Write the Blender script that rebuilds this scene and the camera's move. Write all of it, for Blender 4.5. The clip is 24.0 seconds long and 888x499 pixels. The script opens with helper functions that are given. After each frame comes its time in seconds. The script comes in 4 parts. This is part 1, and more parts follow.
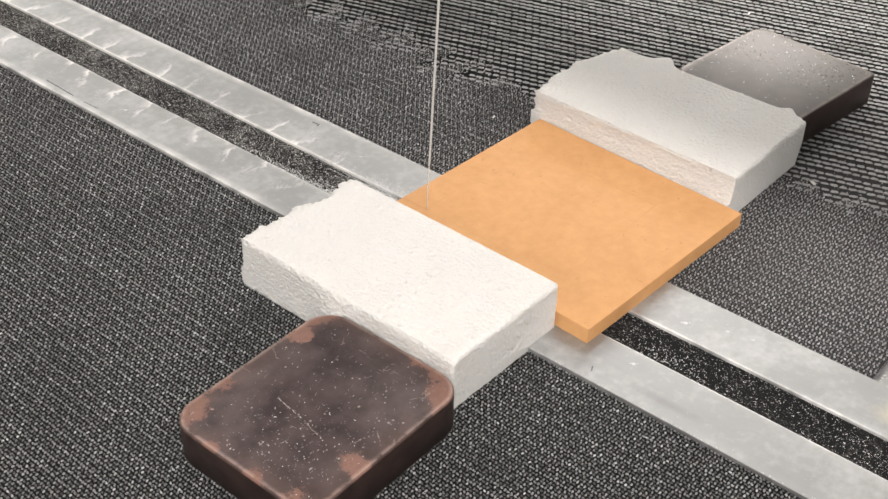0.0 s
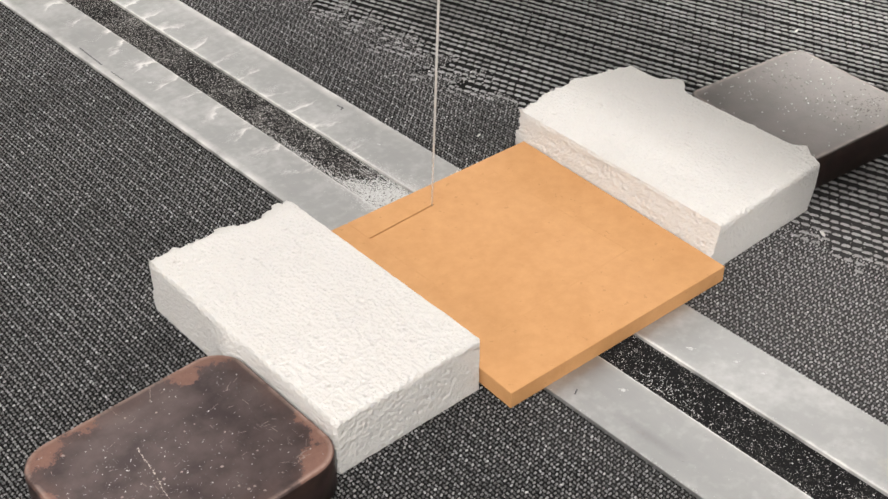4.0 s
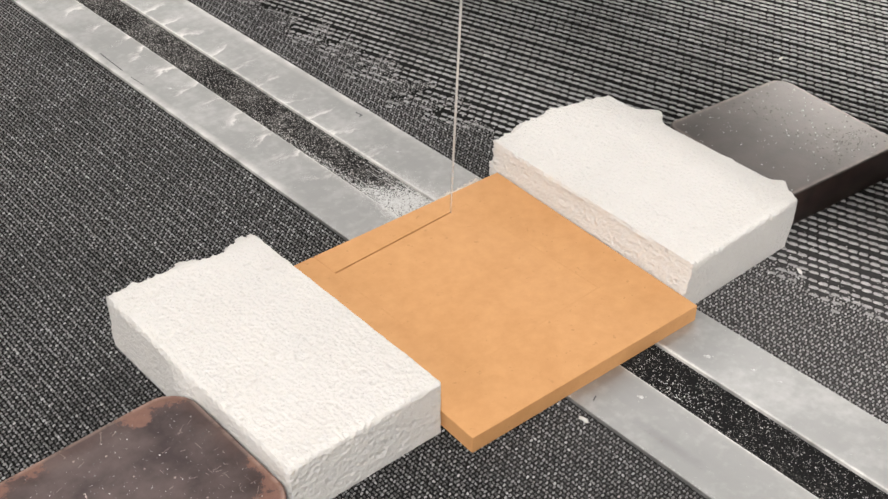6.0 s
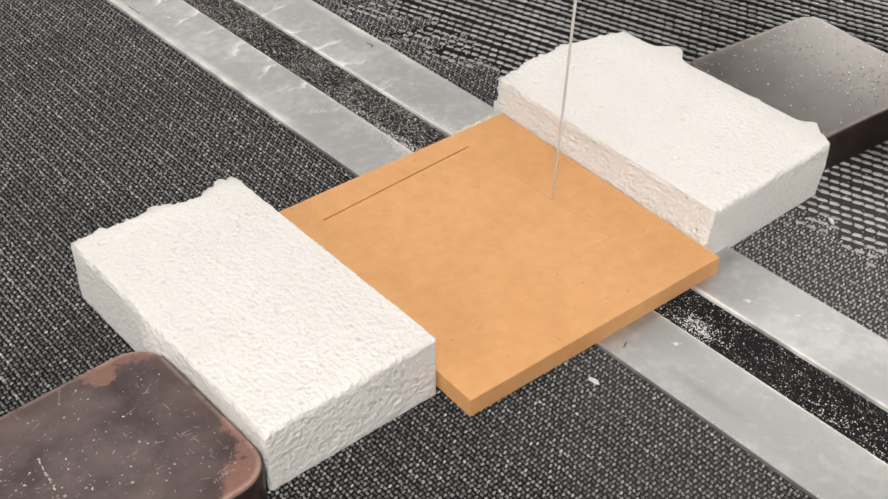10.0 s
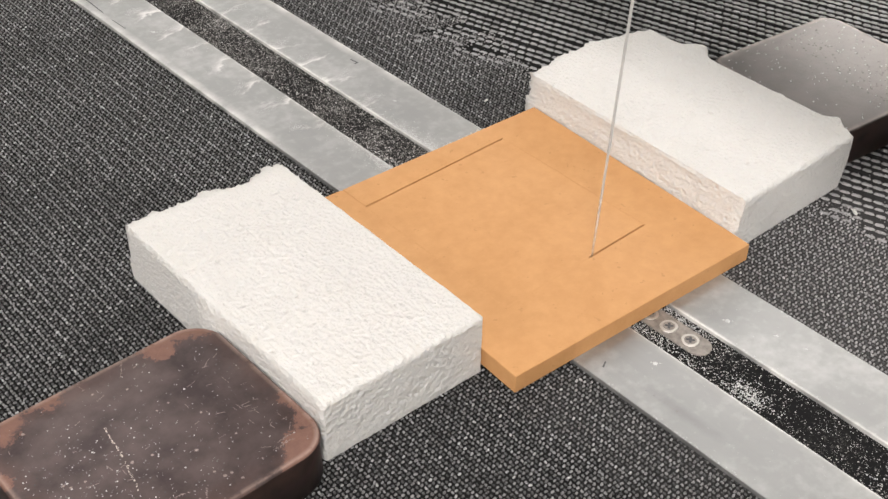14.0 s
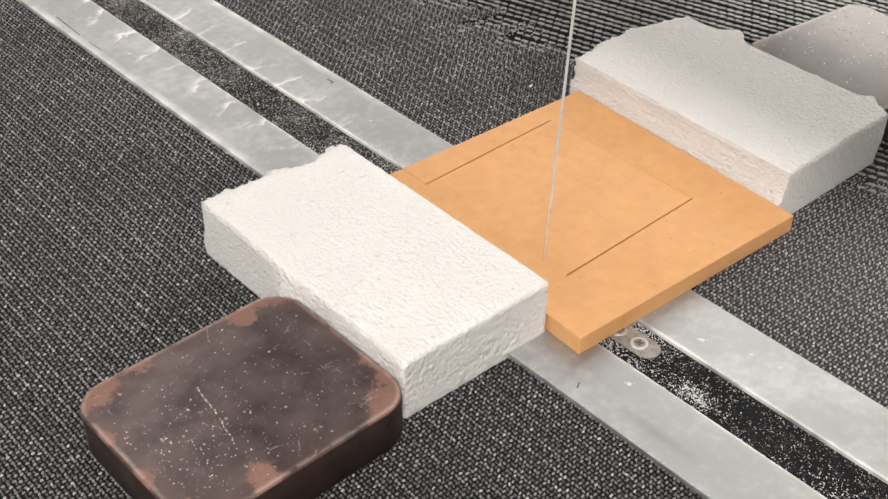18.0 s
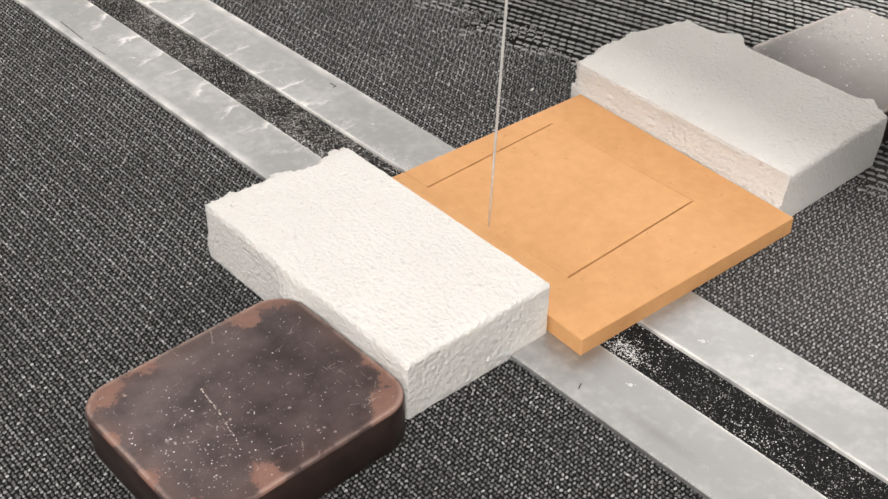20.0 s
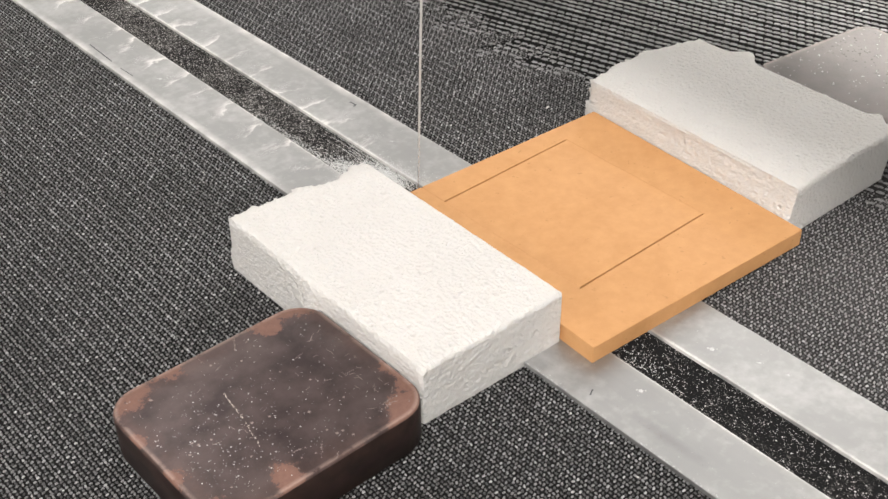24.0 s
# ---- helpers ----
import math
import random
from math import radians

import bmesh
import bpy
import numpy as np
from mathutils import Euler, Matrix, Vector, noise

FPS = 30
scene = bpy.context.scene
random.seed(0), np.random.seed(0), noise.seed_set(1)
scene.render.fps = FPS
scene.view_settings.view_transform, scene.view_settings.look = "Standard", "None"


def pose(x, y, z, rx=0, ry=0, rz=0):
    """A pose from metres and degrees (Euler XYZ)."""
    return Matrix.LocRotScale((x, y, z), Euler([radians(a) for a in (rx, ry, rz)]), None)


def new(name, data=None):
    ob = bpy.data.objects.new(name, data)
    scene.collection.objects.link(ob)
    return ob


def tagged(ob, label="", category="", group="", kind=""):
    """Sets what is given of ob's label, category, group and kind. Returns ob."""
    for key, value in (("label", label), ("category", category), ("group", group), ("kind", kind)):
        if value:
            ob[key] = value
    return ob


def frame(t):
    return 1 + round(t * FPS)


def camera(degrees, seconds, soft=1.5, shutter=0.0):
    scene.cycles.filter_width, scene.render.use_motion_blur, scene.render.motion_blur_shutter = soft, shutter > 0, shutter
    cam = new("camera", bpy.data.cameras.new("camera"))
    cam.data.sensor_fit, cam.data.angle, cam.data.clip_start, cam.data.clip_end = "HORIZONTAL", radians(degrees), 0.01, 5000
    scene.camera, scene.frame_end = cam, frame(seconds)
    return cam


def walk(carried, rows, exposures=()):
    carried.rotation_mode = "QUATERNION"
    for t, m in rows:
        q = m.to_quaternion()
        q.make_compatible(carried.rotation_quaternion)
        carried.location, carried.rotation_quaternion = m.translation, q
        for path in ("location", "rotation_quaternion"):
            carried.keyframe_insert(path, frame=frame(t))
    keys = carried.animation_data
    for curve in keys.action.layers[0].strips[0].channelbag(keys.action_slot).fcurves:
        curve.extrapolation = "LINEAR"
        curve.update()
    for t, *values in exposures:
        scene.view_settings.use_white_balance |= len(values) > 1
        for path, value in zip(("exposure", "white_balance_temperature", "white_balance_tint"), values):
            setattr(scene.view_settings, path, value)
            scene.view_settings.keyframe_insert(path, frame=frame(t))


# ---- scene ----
cam = camera(39.30, 24.0, 1.5)
PATH = [
    (0.0, -0.4954, -0.3539, 0.4680, 53.113, -0.845, -50.194),
    (0.5, -0.4849, -0.3515, 0.4635, 52.799, -0.476, -49.531),
    (1.0, -0.4330, -0.3661, 0.4497, 52.428, -0.230, -48.272),
    (1.5, -0.3749, -0.3920, 0.4415, 51.959, -0.090, -46.632),
    (2.0, -0.3550, -0.4014, 0.4363, 51.862, 0.209, -45.079),
    (2.5, -0.3611, -0.3967, 0.4379, 51.825, 0.487, -43.725),
    (3.0, -0.3738, -0.3915, 0.4415, 51.798, 0.453, -42.835),
    (3.5, -0.3888, -0.3891, 0.4439, 52.147, 0.435, -42.608),
    (5.5, -0.4068, -0.3800, 0.4470, 52.546, -0.001, -42.117),
    (6.0, -0.4081, -0.3846, 0.4482, 52.642, 0.112, -41.999),
    (6.5, -0.4125, -0.3852, 0.4486, 52.646, 0.007, -41.972),
    (7.0, -0.4142, -0.3856, 0.4496, 52.524, -0.220, -41.819),
    (7.5, -0.4134, -0.3854, 0.4468, 52.585, -0.074, -41.916),
    (8.0, -0.4142, -0.3835, 0.4475, 52.357, -0.066, -41.917),
    (8.5, -0.4115, -0.3810, 0.4437, 51.886, 0.053, -41.809),
    (9.0, -0.3966, -0.3670, 0.4236, 51.294, 0.138, -41.729),
    (9.5, -0.3907, -0.3598, 0.4121, 51.075, 0.107, -41.599),
    (10.0, -0.3882, -0.3580, 0.4047, 50.939, 0.187, -41.381),
    (10.5, -0.3908, -0.3587, 0.4031, 50.887, -0.030, -41.375),
    (12.5, -0.3910, -0.3622, 0.4046, 51.582, -0.421, -41.418),
    (13.0, -0.3900, -0.3610, 0.4060, 51.516, -0.476, -41.585),
    (13.5, -0.3864, -0.3588, 0.4064, 51.554, -0.529, -41.732),
    (14.0, -0.3852, -0.3593, 0.4083, 51.459, -0.491, -41.589),
    (14.5, -0.3862, -0.3597, 0.4084, 51.569, -0.519, -41.835),
    (15.0, -0.3850, -0.3622, 0.4081, 51.611, -0.583, -41.817),
    (15.5, -0.3832, -0.3643, 0.4111, 51.529, -0.566, -41.764),
    (16.0, -0.3833, -0.3641, 0.4126, 51.605, -0.613, -41.900),
    (16.5, -0.3809, -0.3669, 0.4123, 51.861, -0.486, -41.939),
    (17.0, -0.3761, -0.3643, 0.4109, 51.897, -0.354, -42.022),
    (17.5, -0.3759, -0.3616, 0.4107, 51.988, -0.304, -42.151),
    (18.0, -0.3745, -0.3627, 0.4116, 51.951, -0.207, -42.173),
    (18.5, -0.3743, -0.3630, 0.4114, 51.975, -0.275, -42.248),
    (20.5, -0.3799, -0.3688, 0.4137, 52.416, 0.022, -42.062),
    (21.0, -0.3827, -0.3744, 0.4144, 52.770, 0.160, -41.914),
    (21.5, -0.3843, -0.3774, 0.4161, 53.024, 0.269, -41.855),
    (22.0, -0.3817, -0.3787, 0.4158, 53.179, 0.525, -41.793),
    (22.5, -0.3842, -0.3772, 0.4155, 53.319, 0.478, -41.715),
    (23.0, -0.3863, -0.3791, 0.4137, 53.526, 0.484, -41.686),
    (23.5, -0.3851, -0.3819, 0.4156, 53.423, 0.566, -41.512),
    (24.0, -0.3869, -0.3835, 0.4187, 53.362, 0.710, -41.314),
]
EXPOSURES = ((0.0, 0.12), (2.0, 0.08), (6.0, -0.01), (14.0, -0.01), (17.0, 0.07), (24.0, 0.1))
walk(cam, [(t, pose(x, y, z, rx, ry, rz)) for t, x, y, z, rx, ry, rz in PATH], EXPOSURES)

# ---- light ----
world = bpy.data.worlds.new("workshop_air")
world.use_nodes = True
world.node_tree.nodes["Background"].inputs[0].default_value = (1.0, 0.96, 0.92, 1)
world.node_tree.nodes["Background"].inputs[1].default_value = 0.22
scene.world = world


def added_lamp(x, y, z, sx, sy, watts, tint=(1.0, 0.93, 0.868)):
    data = bpy.data.lights.new("added_panel_light", "AREA")
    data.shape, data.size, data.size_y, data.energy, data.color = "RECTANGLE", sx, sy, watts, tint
    ob = new("added_panel_light", data)
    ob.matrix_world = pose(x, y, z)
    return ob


# Unseen panels, added and placed for the wanted brightness and reflections.
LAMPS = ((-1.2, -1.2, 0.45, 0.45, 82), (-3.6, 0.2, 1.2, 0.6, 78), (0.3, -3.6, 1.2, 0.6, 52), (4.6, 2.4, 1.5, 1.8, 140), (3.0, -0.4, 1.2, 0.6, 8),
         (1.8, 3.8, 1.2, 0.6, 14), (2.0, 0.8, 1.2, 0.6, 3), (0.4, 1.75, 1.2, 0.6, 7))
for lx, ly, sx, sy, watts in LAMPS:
    added_lamp(lx, ly, 1.96, sx, sy, watts)


# ---- materials ----
def material(name, colour, rough=0.5, metal=0.0, spec=0.5):
    m = bpy.data.materials.new(name)
    m.use_nodes = True
    b = m.node_tree.nodes["Principled BSDF"]
    b.inputs["Base Color"].default_value = (*colour, 1)
    b.inputs["Roughness"].default_value = rough
    b.inputs["Metallic"].default_value = metal
    b.inputs["Specular IOR Level"].default_value = spec
    return m


class Nodes:
    """Small helper that wires nodes into a material."""

    def __init__(self, m):
        self.m, self.t = m, m.node_tree
        self.out = self.t.nodes["Principled BSDF"]

    def add(self, kind, **sockets):
        n = self.t.nodes.new(kind)
        for k, v in sockets.items():
            s = n.inputs[k.replace("_", " ")]
            if isinstance(v, bpy.types.NodeSocket):
                self.t.links.new(v, s)
            else:
                s.default_value = v
        return n

    def coords(self, which="Object"):
        return self.t.nodes.new("ShaderNodeTexCoord").outputs[which]

    def noise(self, vec, scale, detail=3.0, rough=0.55):
        return self.add("ShaderNodeTexNoise", Vector=vec, Scale=scale, Detail=detail, Roughness=rough).outputs["Fac"]

    def scaled(self, vec, s):
        return self.add("ShaderNodeMapping", Vector=vec, Scale=s).outputs[0]

    def ramp(self, fac, *stops):
        n = self.add("ShaderNodeValToRGB", Fac=fac)
        e = n.color_ramp.elements
        while len(e) < len(stops):
            e.new(0.5)
        for el, (p, c) in zip(e, stops):
            el.position = p
            el.color = (*c, 1) if isinstance(c, tuple) else (c, c, c, 1)
        return n.outputs[0]

    def mix(self, fac, a, b):
        n = self.t.nodes.new("ShaderNodeMix")
        n.data_type = "RGBA"
        for s, v in ((n.inputs[0], fac), (n.inputs[6], a), (n.inputs[7], b)):
            if isinstance(v, bpy.types.NodeSocket):
                self.t.links.new(v, s)
            else:
                s.default_value = (*v, 1) if isinstance(v, tuple) else v
        return n.outputs[2]

    def math(self, op, a, b=0.0):
        n = self.t.nodes.new("ShaderNodeMath")
        n.operation = op
        for s, v in zip(n.inputs, (a, b)):
            if isinstance(v, bpy.types.NodeSocket):
                self.t.links.new(v, s)
            else:
                s.default_value = v
        return n.outputs[0]

    def set(self, socket, value):
        self.t.links.new(value, self.out.inputs[socket])

    def bump(self, height, strength, distance):
        n = self.add("ShaderNodeBump", Strength=strength, Distance=distance, Height=height)
        self.set("Normal", n.outputs[0])


def make_belt(name, tones, rough, spec):
    """Worn black yarn: every bead has a tone of its own, broken by fibres and by dusty patches."""
    m = material(name, (0.05, 0.05, 0.05), rough, 0.0, spec)
    n = Nodes(m)
    rnd = n.t.nodes.new("ShaderNodeNewGeometry").outputs["Random Per Island"]
    vec = n.coords()
    base = n.ramp(rnd, *((at, (v * 0.98, v * 0.995, v * 1.04)) for at, v in tones))
    yarn = n.ramp(n.noise(vec, 700, 2, 0.6), (0.30, 0.0), (0.5, 1.0))
    worn = n.mix(yarn, (0.025, 0.0255, 0.027), base)
    big = n.noise(vec, 13.0, 4)
    dusty = n.ramp(big, (0.47, 0.0), (0.70, 0.4))
    worn = n.mix(n.ramp(big, (0.30, 0.55), (0.46, 0.0)), worn, (0.06, 0.061, 0.065))
    n.set("Base Color", dust_bed(n, vec, n.mix(dusty, worn, (0.33, 0.335, 0.35)), 0.38))
    n.set("Roughness", n.ramp(yarn, (0.0, 0.6), (1.0, rough)))
    n.bump(n.noise(vec, 1500, 3, 0.7), 0.4, 0.0006)
    n.out.inputs["Sheen Weight"].default_value = 0.1
    n.out.inputs["Sheen Roughness"].default_value = 0.4
    return m


def dust_bed(n, vec, colour, top):
    """A broad bed of settled dust beside the board, with a cloudy rim."""
    far = n.add("ShaderNodeVectorMath", Vector=vec)
    far.operation = "DISTANCE"
    far.inputs[1].default_value = (0.11, -0.165, -0.003)
    reach = n.math("ADD", n.math("MULTIPLY", far.outputs["Value"], 4.2), n.math("SUBTRACT", n.noise(vec, 26, 5, 0.65), 0.5))
    return n.mix(n.ramp(reach, (0.2, top), (0.95, 0.0)), colour, (0.38, 0.37, 0.38))


def make_gap():
    m = material("belt_backing", (0.012, 0.012, 0.012), 0.9, 0.0, 0.05)
    n = Nodes(m)
    n.set("Base Color", dust_bed(n, n.coords(), n.ramp(n.noise(n.coords(), 700, 3), (0.3, (0.008, 0.008, 0.0085)), (0.8, (0.018, 0.018, 0.019))), 0.10))
    return m


def make_alu():
    m = material("dusty_aluminium", (0.6, 0.61, 0.62), 0.4, 1.0)
    n = Nodes(m)
    vec = n.coords()
    brush = n.noise(n.scaled(vec, (260, 9, 9)), 1.0, 3)
    stain = n.noise(vec, 14, 5, 0.6)
    fine = n.noise(vec, 160, 4)
    base = n.mix(n.ramp(stain, (0.35, 0.0), (0.65, 1.0)), (0.354, 0.362, 0.366), (0.414, 0.422, 0.426))
    film = n.ramp(n.math("ADD", n.math("MULTIPLY", stain, 0.7), n.math("MULTIPLY", fine, 0.45)), (0.53, 0.0), (0.8, 0.5))
    n.set("Base Color", n.mix(film, base, (0.62, 0.64, 0.65)))
    n.set("Metallic", n.math("SUBTRACT", 0.8, film))
    n.set("Roughness", n.ramp(n.math("ADD", n.math("MULTIPLY", brush, 0.5), n.math("MULTIPLY", stain, 0.5)), (0.3, 0.4), (0.7, 0.55)))
    n.bump(brush, 0.12, 0.0003)
    return m


def make_wiped():
    """Aluminium of the strips: dust smeared across in slanting wipes and caught along the edges, where a bright edge
    highlight is painted in too.
    """
    m = make_alu()
    m.name = "dust_wiped_aluminium"
    n = Nodes(m)
    vec = n.coords()
    axes = n.add("ShaderNodeSeparateXYZ", Vector=vec).outputs
    side = n.math("ABSOLUTE", axes[0])
    wob = n.math("MULTIPLY", n.math("SUBTRACT", n.noise(vec, 45, 4, 0.6), 0.5), 0.022)
    along = n.math("ADD", n.math("ADD", n.math("ADD", axes[1], n.math("MULTIPLY", n.noise(vec, 11, 2), 0.05)), n.math("MULTIPLY", side, 0.16)), wob)
    beat = n.math("FRACT", n.math("DIVIDE", along, 0.0315))
    core = n.ramp(beat, (0.0, 1.0), (0.10, 0.55), (0.42, 0.0), (0.95, 0.0), (1.0, 0.9))
    reach = n.ramp(n.math("MULTIPLY", n.math("ADD", side, wob), 10.0), (0.12, 1.0), (0.24, 0.78), (0.44, 0.0))
    zone = n.ramp(axes[1], (0.13, 0.06), (0.19, 1.0))
    patchy = n.ramp(n.noise(vec, 38, 3), (0.36, 0.15), (0.6, 1.0))
    wipe = n.math("MULTIPLY", n.math("MULTIPLY", core, reach), n.math("MULTIPLY", zone, patchy))
    wisp = n.noise(n.scaled(vec, (110, 420, 1)), 1.0, 5, 0.7)
    wipe = n.ramp(n.math("ADD", wipe, n.math("MULTIPLY", n.math("SUBTRACT", wisp, 0.5), 0.9)), (0.16, 0.0), (0.42, 0.5), (0.72, 0.9))
    ragged = n.math("ADD", side, n.math("MULTIPLY", n.math("SUBTRACT", n.noise(vec, 150, 4, 0.7), 0.5), 0.0025))
    # The slot edge's pale line is dust plus a painted edge highlight.
    rim = n.ramp(n.math("MULTIPLY", ragged, 10.0), (0.139, 1.0), (0.147, 0.7), (0.154, 0.1), (0.19, 0.0))
    outer = n.math("MULTIPLY", n.ramp(n.math("MULTIPLY", ragged, 10.0), (0.455, 0.0), (0.515, 0.8)), zone)
    rim = n.math("ADD", rim, outer)
    cover = n.math("MINIMUM", n.math("ADD", n.math("MULTIPLY", wipe, 0.95), n.math("MULTIPLY", rim, patchy)), 0.92)
    old_base = n.out.inputs["Base Color"].links[0].from_socket
    old_metal = n.out.inputs["Metallic"].links[0].from_socket
    # one faint dark smudge on the metal
    sx = n.math("MULTIPLY", n.math("ADD", axes[0], 0.0395), 200.0)
    sy = n.math("MULTIPLY", n.math("ADD", axes[1], 0.140), 34.0)
    spread = n.math("ADD", n.math("SQRT", n.math("ADD", n.math("MULTIPLY", sx, sx), n.math("MULTIPLY", sy, sy))), n.math("SUBTRACT", n.noise(vec, 130, 4, 0.65), 0.5))
    smudged = n.mix(n.ramp(spread, (0.1, 0.24), (0.95, 0.0)), old_base, (0.14, 0.14, 0.145))
    # and a yellowed smear of old glue
    gx = n.math("MULTIPLY", n.math("SUBTRACT", axes[0], 0.032), 70.0)
    gy = n.math("MULTIPLY", n.math("ADD", axes[1], 0.247), 38.0)
    glue = n.math("ADD", n.math("SQRT", n.math("ADD", n.math("MULTIPLY", gx, gx), n.math("MULTIPLY", gy, gy))), n.math("SUBTRACT", n.noise(vec, 90, 5, 0.7), 0.5))
    glued = n.ramp(glue, (0.15, 0.75), (0.9, 0.0))
    smudged = n.mix(glued, smudged, (0.66, 0.62, 0.46))
    old_metal = n.math("MULTIPLY", old_metal, n.math("SUBTRACT", 1.0, glued))
    n.set("Base Color", n.mix(cover, smudged, (0.80, 0.80, 0.79)))
    n.set("Metallic", n.math("MULTIPLY", old_metal, n.math("SUBTRACT", 1.0, cover)))
    return m


def make_strip():
    m = material("dust_covered_black_strip", (0.02, 0.02, 0.02), 0.85, 0.0, 0.12)
    n = Nodes(m)
    vec = n.coords()
    fine = n.noise(vec, 800, 2, 0.7)
    cover = n.noise(vec, 22, 4)
    lift = n.math("ADD", n.math("MULTIPLY", fine, 0.62), n.math("MULTIPLY", cover, 0.38))
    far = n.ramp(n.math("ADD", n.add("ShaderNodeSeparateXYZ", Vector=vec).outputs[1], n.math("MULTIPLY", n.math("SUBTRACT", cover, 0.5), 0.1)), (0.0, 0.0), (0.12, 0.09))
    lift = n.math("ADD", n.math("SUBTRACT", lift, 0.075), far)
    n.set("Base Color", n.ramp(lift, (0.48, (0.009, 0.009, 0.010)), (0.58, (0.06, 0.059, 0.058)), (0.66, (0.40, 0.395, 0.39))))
    n.bump(fine, 0.5, 0.0005)
    return m


def make_mdf():
    m = material("tan_fibreboard", (0.62, 0.34, 0.13), 0.62, 0, 0.3)
    n = Nodes(m)
    vec = n.coords()
    cloud = n.math("ADD", n.math("MULTIPLY", n.noise(vec, 28, 4, 0.6), 0.45), n.math("MULTIPLY", n.noise(vec, 110, 5, 0.7), 0.55))
    fibre = n.noise(n.scaled(vec, (420, 900, 420)), 1.0, 3, 0.65)
    a = n.mix(n.ramp(cloud, (0.34, 0.0), (0.66, 1.0)), (0.55, 0.288, 0.118), (0.645, 0.355, 0.158))
    spots = n.ramp(n.noise(vec, 240, 2), (0.26, 1.0), (0.31, 0.0))
    b = n.mix(n.math("MULTIPLY", spots, 0.4), a, (0.33, 0.16, 0.06))
    n.set("Base Color", n.mix(n.math("MULTIPLY", fibre, 0.32), b, (0.50, 0.26, 0.10)))
    n.bump(n.math("ADD", fibre, cloud), 0.2, 0.0004)
    return m


def make_foam():
    m = material("white_bead_foam", (0.86, 0.855, 0.84), 0.7, 0, 0.25)
    n = Nodes(m)
    vec = n.coords()
    cells = n.add("ShaderNodeTexVoronoi", Vector=vec, Scale=380.0).outputs["Distance"]
    pits = n.ramp(n.add("ShaderNodeTexVoronoi", Vector=vec, Scale=170.0).outputs["Distance"], (0.10, 0.0), (0.26, 1.0))
    torn = n.ramp(n.noise(vec, 60, 4, 0.6), (0.42, 1.0), (0.58, 0.0))
    grain = n.noise(n.scaled(vec, (620, 210, 620)), 1.0, 3, 0.7)
    relief = n.math("ADD", n.math("MULTIPLY", cells, 0.7), n.math("ADD", n.math("MULTIPLY", grain, 1.0), n.math("MULTIPLY", n.math("MAXIMUM", pits, torn), 0.6)))
    shade = n.mix(n.ramp(n.noise(vec, 24, 4), (0.35, 0.0), (0.7, 0.6)), (0.735, 0.735, 0.728), (0.69, 0.69, 0.682))
    # Low spots of the relief are painted darker, as shade in the pits.
    n.set("Base Color", n.mix(n.ramp(relief, (0.85, 0.5), (1.25, 0.0)), shade, (0.67, 0.66, 0.65)))
    n.bump(relief, 0.85, 0.0018)
    n.out.inputs["Subsurface Weight"].default_value = 0.42
    n.out.inputs["Subsurface Radius"].default_value = (1.0, 0.95, 0.88)
    n.out.inputs["Subsurface Scale"].default_value = 0.006
    return m


